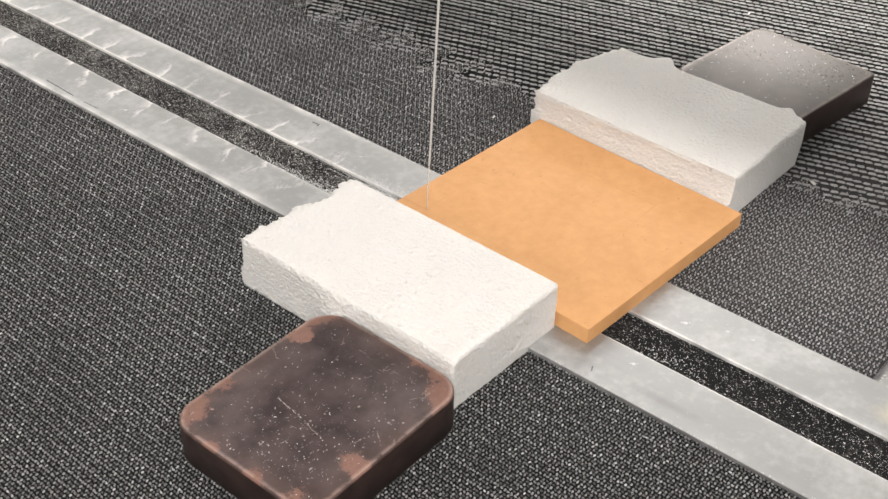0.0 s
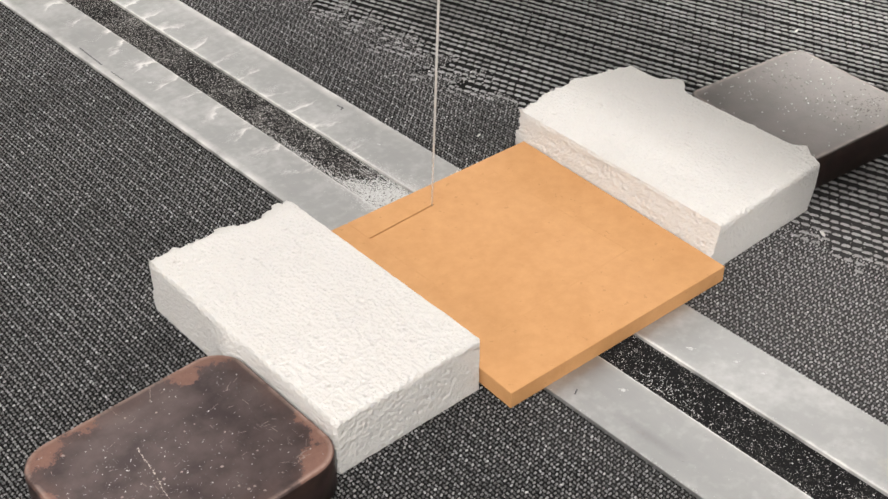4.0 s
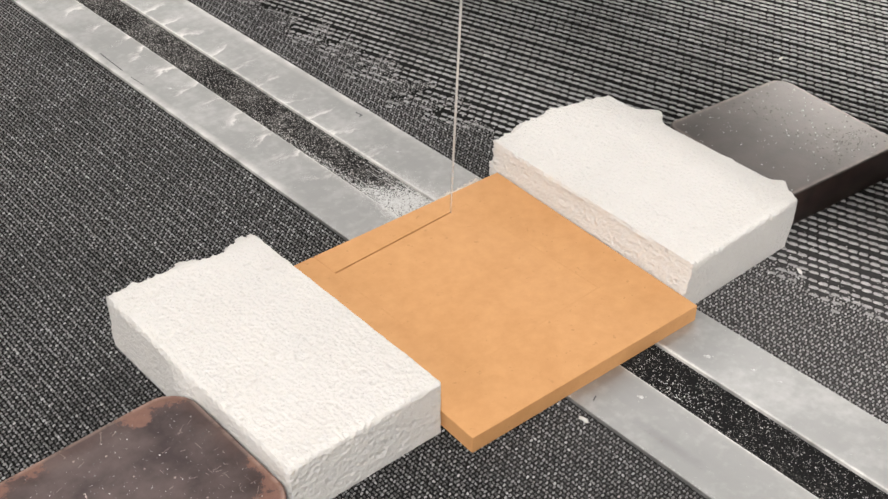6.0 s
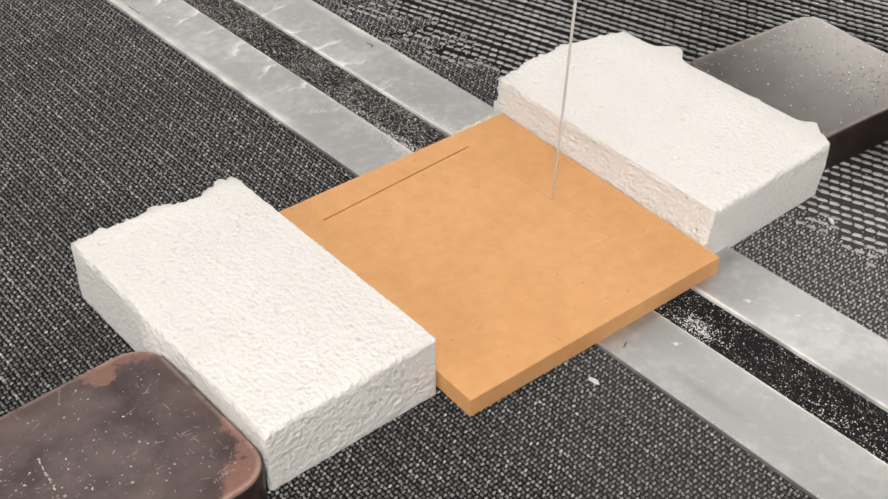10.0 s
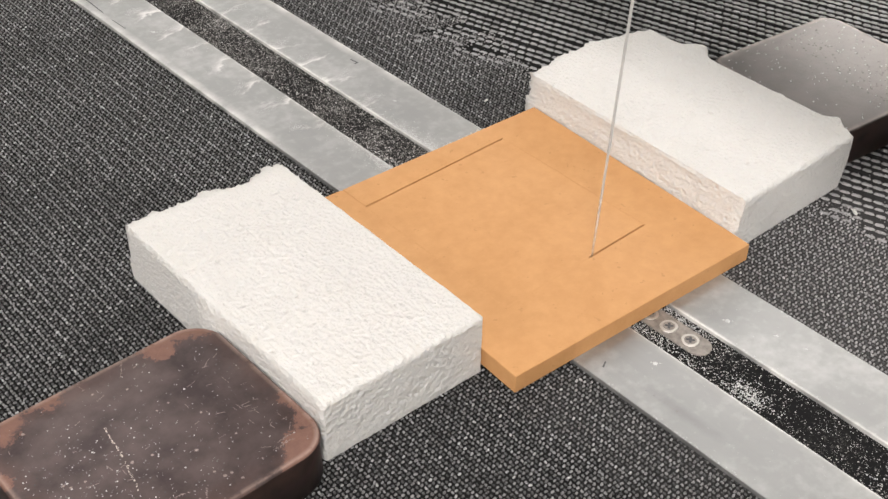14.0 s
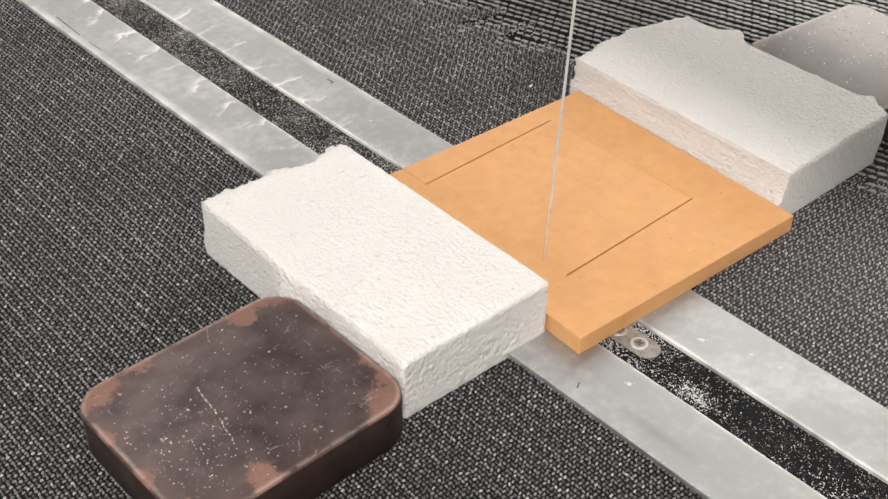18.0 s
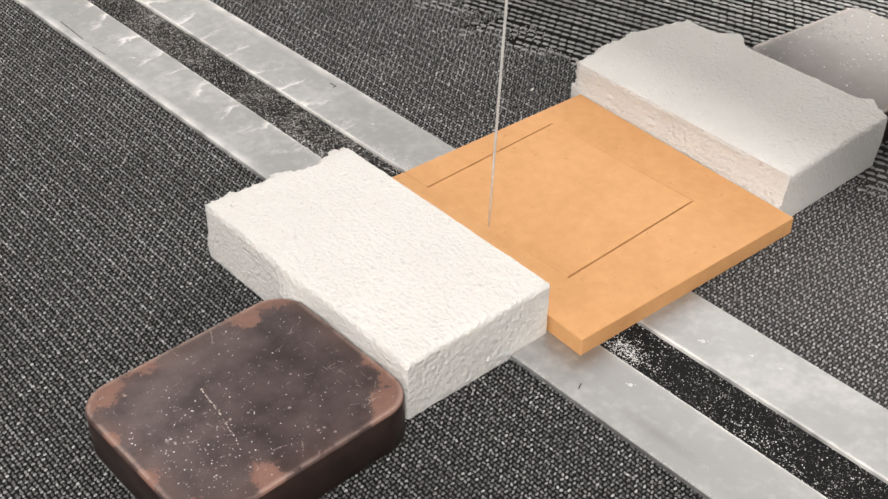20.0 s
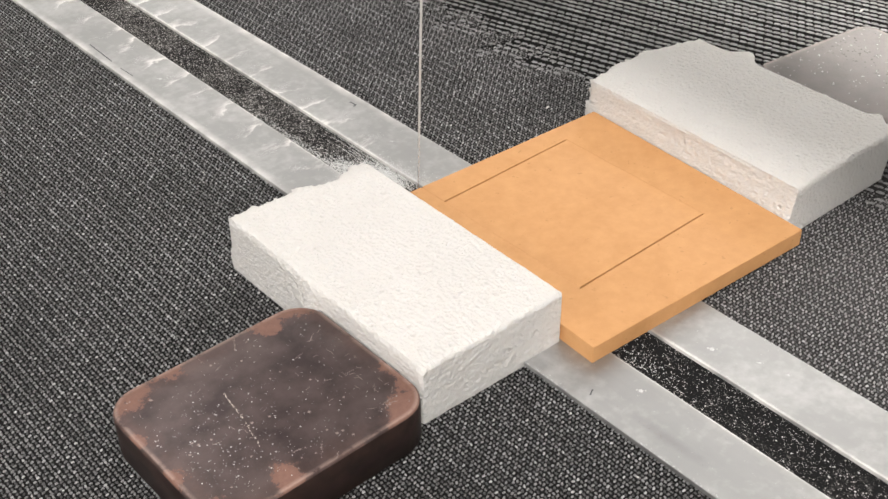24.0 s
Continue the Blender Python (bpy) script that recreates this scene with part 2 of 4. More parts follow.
def make_steel(name, dark, mid, rust, amount, rough, blots=(), relief=0.18, rim=(0.042, 0.034, 0.017), wear=0.5, metal=0.45):
    """Mill-scaled steel with rust in blots of a given place and size."""
    m = material(name, dark, rough, 0.35)
    n = Nodes(m)
    vec = n.coords()
    cloud = n.noise(vec, 42, 5, 0.6)
    grit = n.noise(vec, 520, 3, 0.65)
    base = n.mix(n.ramp(cloud, (0.35, 0.0), (0.7, 1.0)), dark, mid)
    patch = n.noise(vec, 36, 4, 0.55)
    key = n.math("ADD", n.math("MULTIPLY", n.noise(vec, 210, 9, 0.9), 1.0), n.math("MULTIPLY", grit, 0.25))
    for x, y, size in blots:
        far = n.add("ShaderNodeVectorMath", Vector=vec)
        far.operation = "DISTANCE"
        far.inputs[1].default_value = (x, y, 0.024)
        near = n.math("SUBTRACT", 1.0, n.math("MINIMUM", n.math("DIVIDE", far.outputs["Value"], size), 1.0))
        key = n.math("ADD", key, n.math("MULTIPLY", near, 0.34))
    # distance from the rounded rim of the plate
    axes = n.add("ShaderNodeSeparateXYZ", Vector=vec).outputs
    qx = n.math("MAXIMUM", n.math("SUBTRACT", n.math("ABSOLUTE", axes[0]), rim[0]), 0.0)
    qy = n.math("MAXIMUM", n.math("SUBTRACT", n.math("ABSOLUTE", axes[1]), rim[1]), 0.0)
    depth = n.math("SUBTRACT", rim[2], n.math("SQRT", n.math("ADD", n.math("MULTIPLY", qx, qx), n.math("MULTIPLY", qy, qy))))
    at_rim = n.ramp(n.math("MULTIPLY", depth, 100.0), (0.0, 1.0), (0.55, 0.0))
    key = n.math("ADD", key, n.math("MULTIPLY", at_rim, 0.17))
    rusty = n.ramp(key, (amount, 0.0), (amount + 0.055, 1.0))
    polish = n.math("MULTIPLY", n.ramp(n.math("MULTIPLY", depth, 100.0), (0.08, 0.0), (0.16, 1.0), (0.36, 0.0)), n.ramp(n.noise(vec, 90, 4, 0.7), (0.36, 0.0), (0.52, wear)))
    haze = n.math("MULTIPLY", n.ramp(n.math("MULTIPLY", depth, 40.0), (0.0, 0.75), (0.55, 0.0)), n.ramp(n.noise(vec, 60, 6, 0.75), (0.38, 0.0), (0.62, wear)))
    base = n.mix(haze, base, tuple(c * 0.8 for c in rust))
    coat = n.mix(rusty, base, n.mix(grit, rust, tuple(c * 0.6 for c in rust)))
    n.set("Base Color", n.mix(polish, coat, (0.46, 0.35, 0.31)))
    n.set("Metallic", n.math("MULTIPLY", n.math("SUBTRACT", 1.0, rusty), metal))
    n.set("Roughness", n.math("ADD", n.math("MULTIPLY", rusty, 0.25), n.ramp(grit, (0.3, rough - 0.03), (0.7, rough + 0.05))))
    n.bump(n.math("ADD", n.math("MULTIPLY", grit, 0.4), patch), relief, 0.0008)
    return m


def make_plain(name, a, b, scale, rough, metal=0.0, bump=0.1):
    m = material(name, a, rough, metal)
    n = Nodes(m)
    vec = n.coords()
    f = n.noise(vec, scale, 5, 0.6)
    n.set("Base Color", n.mix(n.ramp(f, (0.3, 0.0), (0.7, 1.0)), a, b))
    n.bump(n.noise(vec, scale * 9, 3), bump, 0.01 / scale)
    return m


# Darker yarn for the lower cross yarns, painting in shade between the ribs.
UNDER = make_plain("darkened_yarn", (0.035, 0.0355, 0.037), (0.13, 0.133, 0.14), 400, 0.5)
UNDER.node_tree.nodes["Principled BSDF"].inputs["Specular IOR Level"].default_value = 0.25
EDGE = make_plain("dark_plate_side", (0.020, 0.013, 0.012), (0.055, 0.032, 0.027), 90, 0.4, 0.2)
WIPED = make_wiped()
# The last, palest stop paints glints onto a few beads.
BELT = make_belt("woven_black_belt", ((0.0, 0.11), (0.5, 0.23), (0.9, 0.34), (1.0, 0.6)), 0.3, 0.5)
# Knot tones are raised to paint in the sheen of the far belt.
KNOT = make_belt("sheen_painted_knots", ((0.0, 0.24), (0.5, 0.31), (1.0, 0.38)), 0.24, 1.0)
GAP, ALU, STRIP = make_gap(), make_alu(), make_strip()
MDF, FOAM = make_mdf(), make_foam()
SCALE_STEEL = make_steel("brown_scaled_steel", (0.045, 0.031, 0.033), (0.122, 0.092, 0.090), (0.235, 0.125, 0.098), 0.82, 0.36,
                         ((0.0288, 0.0443, 0.011), (0.0322, 0.0414, 0.008), (-0.0227, 0.0462, 0.011), (-0.0405, 0.0448, 0.013), (-0.050, 0.040, 0.009), (-0.0188, -0.0390, 0.012), (-0.021, -0.047, 0.010),
                          (0.041, -0.0457, 0.013), (0.050, -0.040, 0.013), (0.0502, 0.0435, 0.011), (0.040, 0.0485, 0.009), (0.0562, -0.018, 0.009), (0.0568, -0.030, 0.009), (-0.0565, 0.018, 0.008), (-0.0555, -0.012, 0.009), (-0.052, -0.036, 0.010)))
GREY_STEEL = make_steel("grey_worn_steel", (0.030, 0.025, 0.024), (0.055, 0.047, 0.045), (0.2, 0.13, 0.11), 0.94, 0.36, (), 0.14, (0.046, 0.044, 0.008), 0.2, 0.4)
GREY_STEEL.node_tree.nodes["Principled BSDF"].inputs["Specular IOR Level"].default_value = 0.6
BLUE = make_plain("glossy_blue_paint", (0.004, 0.06, 0.20), (0.006, 0.085, 0.27), 8, 0.10, 0, 0.03)
WIRE = make_plain("twisted_steel_wire", (0.74, 0.74, 0.74), (0.84, 0.84, 0.83), 300, 0.4, 0.2)
fade = Nodes(WIRE)
fade.set("Alpha", fade.ramp(fade.add("ShaderNodeSeparateXYZ", Vector=fade.coords()).outputs[2], (0.012, 0.07), (0.05, 0.33), (0.11, 0.64)))
BOLT = make_plain("worn_screw_steel", (0.45, 0.43, 0.41), (0.62, 0.6, 0.57), 400, 0.4, 0.8)
PLATE = make_plain("grimy_slider_plate", (0.19, 0.175, 0.165), (0.38, 0.35, 0.325), 260, 0.55, 0.4)
DUST = make_plain("white_dust", (0.66, 0.68, 0.69), (0.5, 0.515, 0.52), 500, 0.85)
SPECKLE = make_plain("mixed_grey_dust", (0.5, 0.5, 0.5), (0.6, 0.6, 0.6), 500, 0.85)
tone = Nodes(SPECKLE)
tone.set("Base Color", tone.ramp(tone.t.nodes.new("ShaderNodeNewGeometry").outputs["Random Per Island"], (0.0, (0.05, 0.049, 0.049)), (0.4, (0.24, 0.235, 0.235)), (0.75, (0.52, 0.51, 0.51)), (1.0, (0.8, 0.795, 0.79))))
SAWDUST = make_plain("pale_sawdust", (0.62, 0.55, 0.47), (0.74, 0.69, 0.63), 500, 0.9)
CHIP = make_plain("worn_pinkish_steel", (0.24, 0.19, 0.18), (0.36, 0.30, 0.285), 500, 0.6, 0.2)
PIT = make_plain("black_pit_rust", (0.012, 0.010, 0.009), (0.03, 0.024, 0.021), 500, 0.9)
PIT.node_tree.nodes["Principled BSDF"].inputs["Specular IOR Level"].default_value = 0.05
FRAY = make_plain("greyed_yarn_ends", (0.18, 0.178, 0.175), (0.42, 0.415, 0.41), 300, 0.8)
INK = make_plain("dark_pen_ink", (0.05, 0.052, 0.06), (0.12, 0.12, 0.13), 600, 0.6)
WALL = make_plain("painted_workshop_wall", (0.62, 0.62, 0.6), (0.7, 0.7, 0.68), 3, 0.7)
CEIL = make_plain("white_ceiling_paint", (0.74, 0.74, 0.73), (0.8, 0.8, 0.79), 3, 0.8)
CONCRETE = make_plain("grey_concrete", (0.24, 0.235, 0.23), (0.33, 0.325, 0.315), 5, 0.75)
MACHINE = make_plain("dark_machine_enamel", (0.05, 0.052, 0.056), (0.075, 0.077, 0.08), 12, 0.45)
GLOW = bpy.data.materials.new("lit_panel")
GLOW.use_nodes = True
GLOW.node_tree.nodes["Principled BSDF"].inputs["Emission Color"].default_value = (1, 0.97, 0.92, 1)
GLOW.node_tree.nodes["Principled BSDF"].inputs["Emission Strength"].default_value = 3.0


# ---- mesh helpers ----
def mesh_of(name, bm, mat, smooth=None):
    me = bpy.data.meshes.new(name)
    bmesh.ops.recalc_face_normals(bm, faces=bm.faces)
    bm.to_mesh(me)
    bm.free()
    me.materials.append(mat)
    if smooth is not None:
        for p in me.polygons:
            p.use_smooth = True
        me.set_sharp_from_angle(angle=radians(smooth))
    return me


def thing(name, label, category, group="", kind="", at=None):
    ob = new(name)
    ob.matrix_world = at or Matrix()
    return tagged(ob, label, category, group, kind)


def part(name, bm, mat, parent, label="", smooth=None, kind="", at=None, side=None):
    ob = new(name, bm if isinstance(bm, bpy.types.Mesh) else mesh_of(name, bm, mat, smooth))
    ob.parent = parent
    ob.matrix_basis = at or Matrix()
    # Steep faces take a second material, here darker than the top.
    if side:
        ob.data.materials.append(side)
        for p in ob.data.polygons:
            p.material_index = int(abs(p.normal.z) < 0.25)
    return tagged(ob, label, kind=kind)


def solid(name, bm, mat, label, category, smooth=None, kind="", group=""):
    return tagged(new(name, mesh_of(name, bm, mat, smooth)), label, category, group, kind)


def box(x0, x1, y0, y1, z0, z1, bevel=0.0, segs=2):
    bm = bmesh.new()
    bmesh.ops.create_cube(bm, size=1.0, matrix=Matrix.Translation(((x0 + x1) / 2, (y0 + y1) / 2, (z0 + z1) / 2)) @ Matrix.Diagonal((x1 - x0, y1 - y0, z1 - z0, 1)))
    if bevel:
        bmesh.ops.bevel(bm, geom=bm.edges[:], offset=bevel, segments=segs, profile=0.6, affect="EDGES")
    return bm


def flakes(spots, mat_name, z, seed):
    """Flat grit: spots of (x, y, size, lift) become small uneven five-sided chips with a little height."""
    rng = np.random.default_rng(seed)
    n = len(spots)
    s = np.asarray(spots)
    ang = rng.uniform(0, 6.283, n)[:, None] + np.linspace(0, 6.283, 6)[None, :5]
    rad = s[:, 2:3] * rng.uniform(0.45, 1.0, (n, 5)) * 0.5
    ring = np.stack([s[:, 0:1] + rad * np.cos(ang), s[:, 1:2] + rad * np.sin(ang), np.full((n, 5), z) + rng.uniform(0, 0.00004, (n, 1))], 2)
    top = np.stack([s[:, 0] + rng.normal(0, 0.1, n) * s[:, 2], s[:, 1] + rng.normal(0, 0.1, n) * s[:, 2], z + s[:, 3]], 1)[:, None]
    co = np.concatenate([ring, top], 1).reshape(-1, 3)
    i = (np.arange(n) * 6)[:, None, None]
    tri = np.array([[k, (k + 1) % 5, 5] for k in range(5)])[None] + i
    me = bpy.data.meshes.new(mat_name)
    me.from_pydata(co.tolist(), [], tri.reshape(-1, 3).tolist())
    return me


def grit(name, spots, mat, parent, z, seed, label=""):
    me = flakes(spots, name, z, seed)
    me.materials.append(mat)
    return part(name, me, mat, parent, label, kind="stuff")


def rounded(w, d, r, seg=7):
    pts = []
    for k, (sx, sy) in enumerate(((1, 1), (-1, 1), (-1, -1), (1, -1))):
        rr = r[k]
        for j in range(seg + 1):
            a = radians(90 * k + 90 * j / seg)
            pts.append((sx * (w / 2 - rr) + rr * math.cos(a), sy * (d / 2 - rr) + rr * math.sin(a)))
    return pts


def plate(w, d, h, radii, edge, wear=0.0003):
    """A thick plate with rounded corners and a worn, rounded rim."""
    bm = bmesh.new()
    outline = rounded(w, d, radii)
    profile = [(edge * 0.6, 0.0), (0.0, edge * 0.6)]
    profile += [(edge * (1 - math.cos(a)), h - edge + edge * math.sin(a)) for a in (0, 0.4, 0.8, 1.2, 1.57)]
    rings = []
    for inset, z in profile:
        ring = []
        for x, y in outline:
            k = 1 - inset / math.hypot(x, y) * 1.2
            j = noise.noise((x * 60, y * 60, z * 40)) * wear
            ring.append(bm.verts.new((x * k + j, y * k + j, z + (j * 0.5 if z > 0 else 0))))
        rings.append(ring)
    n = len(outline)
    for a, b in zip(rings, rings[1:]):
        for i in range(n):
            bm.faces.new((a[i], a[(i + 1) % n], b[(i + 1) % n], b[i]))
    bm.faces.new(rings[-1])
    bm.faces.new(rings[0][::-1])
    return bm


# ---- the workshop shell ----
solid("floor", box(-6, 6, -6, 6, -1.0, -0.92), CONCRETE, "plain grey concrete workshop floor", "floor", kind="structure")
solid("ceiling", box(-6, 6, -6, 6, 2.0, 2.1), CEIL, "plain white painted workshop ceiling", "ceiling", kind="structure")
for nm, b in (("wall_north", (-6, 6, 6, 6.15)), ("wall_south", (-6, 6, -6.15, -6)), ("wall_east", (6, 6.15, -6, 6)), ("wall_west", (-6.15, -6, -6, 6))):
    solid(nm, box(*b, -0.92, 2.0), WALL, "plain light grey painted workshop wall", "wall", kind="structure")
# Bodies for the added lamps; their glowing faces also feed the reflections.
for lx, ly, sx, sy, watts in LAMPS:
    panel = thing("added_light_panel", "unseen flat white ceiling panel, added to light the bench", "ceiling light", "ceiling lights", at=pose(lx, ly, 1.97))
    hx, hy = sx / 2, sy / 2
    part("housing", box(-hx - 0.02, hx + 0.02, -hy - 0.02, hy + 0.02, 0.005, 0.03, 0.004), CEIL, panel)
    part("diffuser", box(-hx, hx, -hy, hy, -0.004, 0.004), GLOW, panel, "glowing white face of the added panel")

# ---- the machine ----
bench = thing("machine_bed", "dark enamelled steel bed of a sawing machine", "machine bed", kind="structure")
part("bed_plate", box(-0.95, 1.0, -0.150, 0.85, -0.03, -0.0065, 0.002), MACHINE, bench)
part("bed_lip", box(-0.95, 0.045, -0.31, -0.1505, -0.03, -0.0066, 0.002), MACHINE, bench)
for x in (-0.85, 0.9):
    for y in (-0.10, 0.75):
        part("leg", box(x - 0.04, x + 0.04, y - 0.04, y + 0.04, -0.92, -0.03, 0.004), MACHINE, bench)
beam = thing("side_beam", "glossy blue painted steel beam beside the belt", "beam")
part("beam_body", box(0.143, 0.34, -0.75, -0.152, -0.14, -0.02, 0.009, 6), BLUE, beam, smooth=40)
part("lower_flange", box(0.050, 0.1425, -0.75, -0.1525, -0.14, -0.09, 0.004), BLUE, beam, smooth=40)
r = np.random.default_rng(14)
grit("white_dust", [(r.uniform(0.153, 0.33), r.uniform(-0.5, -0.21), r.uniform(0.0004, 0.0016), 0.0003) for _ in range(260)], DUST, beam, -0.01995, 15, "white dust specks")
part("end_cap", box(0.156, 0.336, -0.757, -0.75, -0.136, -0.024, 0.002), MACHINE, beam, "black end cap")
shelf = thing("end_plate", "dusty bare aluminium plate at the end of the belt", "metal plate")
part("plate_body", box(0.0505, 0.0885, -0.62, -0.152, -0.018, -0.0068, 0.0022, 3), ALU, shelf, smooth=40)
rng = np.random.default_rng(5)
grit("white_dust", [(rng.triangular(0.054, 0.085, 0.086), -0.217 - rng.exponential(0.06), rng.uniform(0.0003, 0.0020), 0.0003) for _ in range(900)], DUST, shelf, -0.00675, 6)

# Unseen beam, presumed from a soft shadow band and sized to cast it.
shade_beam = thing("unseen_shade_beam", "unseen dark beam over the saw slot, set to shade the belt", "machine beam")
part("beam_body", box(-0.03, 0.03, -0.9, 1.3, 0.294, 0.40, 0.006), MACHINE, shade_beam)
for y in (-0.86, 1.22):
    part("post", box(-0.03, 0.03, y - 0.03, y + 0.03, -0.92, 0.294, 0.004), MACHINE, shade_beam)


def strip_marks(x0, x1, seed, starts):
    """Dust left in slanting wipes across a strip, strewn over it, and along its edges, where it also stands for a lit
    edge.
    """
    r = np.random.default_rng(seed)
    spots = []
    for y, x, length, count in starts:
        for _ in range(count):
            u = r.uniform(-0.5, 0.5)
            spots.append((x + u * length + r.normal(0, 0.0008), y + u * length * 0.18 + r.normal(0, 0.0016) * (1.2 - abs(u)) + 0.002 * math.sin(u * 5 + y * 90), r.uniform(0.0002, 0.0009) * (1 - abs(u)), 0.00015))
    for _ in range(2200):
        y = r.uniform(-0.3, 0.62)
        side = x0 + abs(r.normal(0, 0.0009)) if r.random() < 0.6 else x1 - abs(r.normal(0, 0.0006))
        if math.sin(y * 190 + seed) + math.sin(y * 73) > -0.2:
            spots.append((side, y, r.uniform(0.0003, 0.0011), 0.0002))
    for _ in range(300):
        spots.append((r.uniform(x0, x1), r.uniform(-0.3, 0.62), r.uniform(0.0002, 0.0007), 0.0002))
    return [(min(max(a, x0 + s / 2), x1 - s / 2), b, s, l) for a, b, s, l in spots]


strips = []
for x0, x1, seed in ((-0.0518, -0.0141, 3), (0.0137, 0.0522, 8)):
    strip = thing("guide_strip", "flat grey aluminium strip beside the saw slot, smeared with white dust", "metal strip", "strips beside the slot")
    part("strip_body", box(x0, x1, -0.75, 0.95, -0.0025, 0.0, 0.0004), WIPED, strip)
    r = np.random.default_rng(seed + 40)
    mid = (x0 + x1) / 2
    starts = []
    for k in range(15):
        y = 0.165 + 0.0315 * k + r.uniform(-0.006, 0.006)
        starts.append((y, (mid + 0.006 if seed == 3 else mid - 0.009) + r.uniform(-0.004, 0.004), r.uniform(0.010, 0.026), int(r.uniform(80, 240))))
    part_spots = strip_marks(x0, x1, seed, starts)
    grit("white_dust", part_spots, DUST, strip, 0.00004, seed + 1, "white dust wiped across the metal")
    strips.append(strip)


def mark(x, y, length, width, turn, mat, parent, name):
    bm = box(-length / 2, length / 2, -width / 2, width / 2, 0.00002, 0.00012)
    return part(name, bm, mat, parent, at=pose(x, y, 0, 0, 0, turn))


mark(0.0441, 0.2071, 0.0065, 0.0009, 96, INK, strips[1], "pen_mark")
mark(0.0433, 0.2042, 0.0026, 0.0009, 8, INK, strips[1], "pen_mark")
mark(-0.0429, -0.0932, 0.0040, 0.0007, 25, INK, strips[0], "pen_mark")
mark(-0.0455, 0.388, 0.034, 0.0008, 88, INK, strips[0], "pen_mark")
mark(-0.0462, 0.350, 0.016, 0.0005, 92, INK, strips[0], "pen_mark")
r = np.random.default_rng(90)
grit("dark_smudge", [(-0.041 + r.normal(0, 0.0006), -0.13 + r.normal(0, 0.012), r.uniform(0.0003, 0.0006), 0.00004) for _ in range(40)], PLATE, strips[0], 0.00003, 91, "faint grey smudge")
for x, y, s, owner in ((0.0256, -0.1123, 0.0032, 1), (-0.0243, -0.1087, 0.0030, 0), (-0.034, 0.325, 0.003, 0), (0.033, 0.152, 0.0022, 1), (0.035, -0.135, 0.002, 1), (0.038, -0.15, 0.0018, 1)):
    grit("paint_speck", [(x, y, s, 0.0003), (x + s * 0.6, y - s * 0.5, s * 0.5, 0.0002), (x - s * 0.3, y + s * 0.6, s * 0.45, 0.0002)], DUST, strips[owner], 0.00005, 9, "white speck")
r = np.random.default_rng(71)
for owner, x0, x1 in ((0, -0.049, -0.016), (1, 0.016, 0.050)):
    grit("sawdust_ridge", [(r.uniform(x0, x1), 0.0915 + abs(r.normal(0, 0.0015)), r.uniform(0.0004, 0.0016), 0.0005) for _ in range(240)], SAWDUST, strips[owner], 0.00005, 13 + owner, "pale sawdust ridge")


r = np.random.default_rng(77)
for owner, edge, way in ((0, -0.0146, -1), (1, 0.0142, 1)):
    spill = [(edge + way * min(r.exponential(0.0022), 0.012), 0.094 + r.exponential(0.022), r.uniform(0.0003, 0.0012), 0.0003) for _ in range(520)]
    grit("spilt_sawdust", [p for p in spill if p[1] < 0.19], DUST, strips[owner], 0.00005, 78 + owner, "spilt white sawdust")


# ---- the strip in the slot, which travels with the wire ----
slider = thing("slot_strip", "black strip in the slot, speckled with fine white dust", "strip")
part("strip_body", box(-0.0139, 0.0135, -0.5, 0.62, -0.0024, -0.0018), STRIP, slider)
guide = part("guide_plate", plate(0.0135, 0.046, 0.0007, (0.0066,) * 4, 0.0002), PLATE, slider, "small grimy metal plate with rounded ends", at=pose(0.0018, -0.0555, -0.0018))
for y in (-0.041, -0.0535, -0.0670):
    bm = bmesh.new()
    bmesh.ops.create_cone(bm, cap_ends=True, segments=28, radius1=0.0046, radius2=0.0043, depth=0.0004, matrix=pose(0.0018, y, -0.0009))
    screw = part("screw", bm, BOLT, slider, "round worn screw head", smooth=40)
    bm = bmesh.new()
    bmesh.ops.create_cone(bm, cap_ends=True, segments=24, radius1=0.0031, radius2=0.0030, depth=0.00012, matrix=pose(0.0018, y, -0.00066))
    part("recess", bm, PLATE, screw)
    bm = box(-0.0021, 0.0021, -0.0006, 0.0006, -0.00062, -0.0005)
    part("socket", bm, INK, screw, at=pose(0.0018, y, 0, 0, 0, 35))
    part("socket", box(-0.0006, 0.0006, -0.0021, 0.0021, -0.00062, -0.0005), INK, screw, at=pose(0.0018, y, 0, 0, 0, 35))
r = np.random.default_rng(21)
spots = []
for _ in range(26000):
    y = r.uniform(-0.4, 0.55)
    sx = r.uniform(-0.0136, 0.0132)
    drift = 0.30 + 0.55 * max(0.0, noise.noise((sx * 130, y * 60, 5.0)) + 0.25)
    if r.random() < (0.95 if y > 0.08 else 0.85 if -0.085 < y < -0.02 else drift):
        spots.append((sx, y, r.choice((0.0003, 0.00055, 0.0010), p=(0.4, 0.4, 0.2)) * r.uniform(0.8, 1.3), 0.0003))
for _ in range(700):
    spots.append((r.choice((-0.0132, 0.0128)) + r.normal(0, 0.0007), r.uniform(-0.4, 0.55), r.uniform(0.0003, 0.0009), 0.0003))
spots = [(min(max(a, -0.0137), 0.0133), b, s, l) for a, b, s, l in spots]
grit("fine_dust", spots, SPECKLE, slider, -0.00178, 22)
clump = []
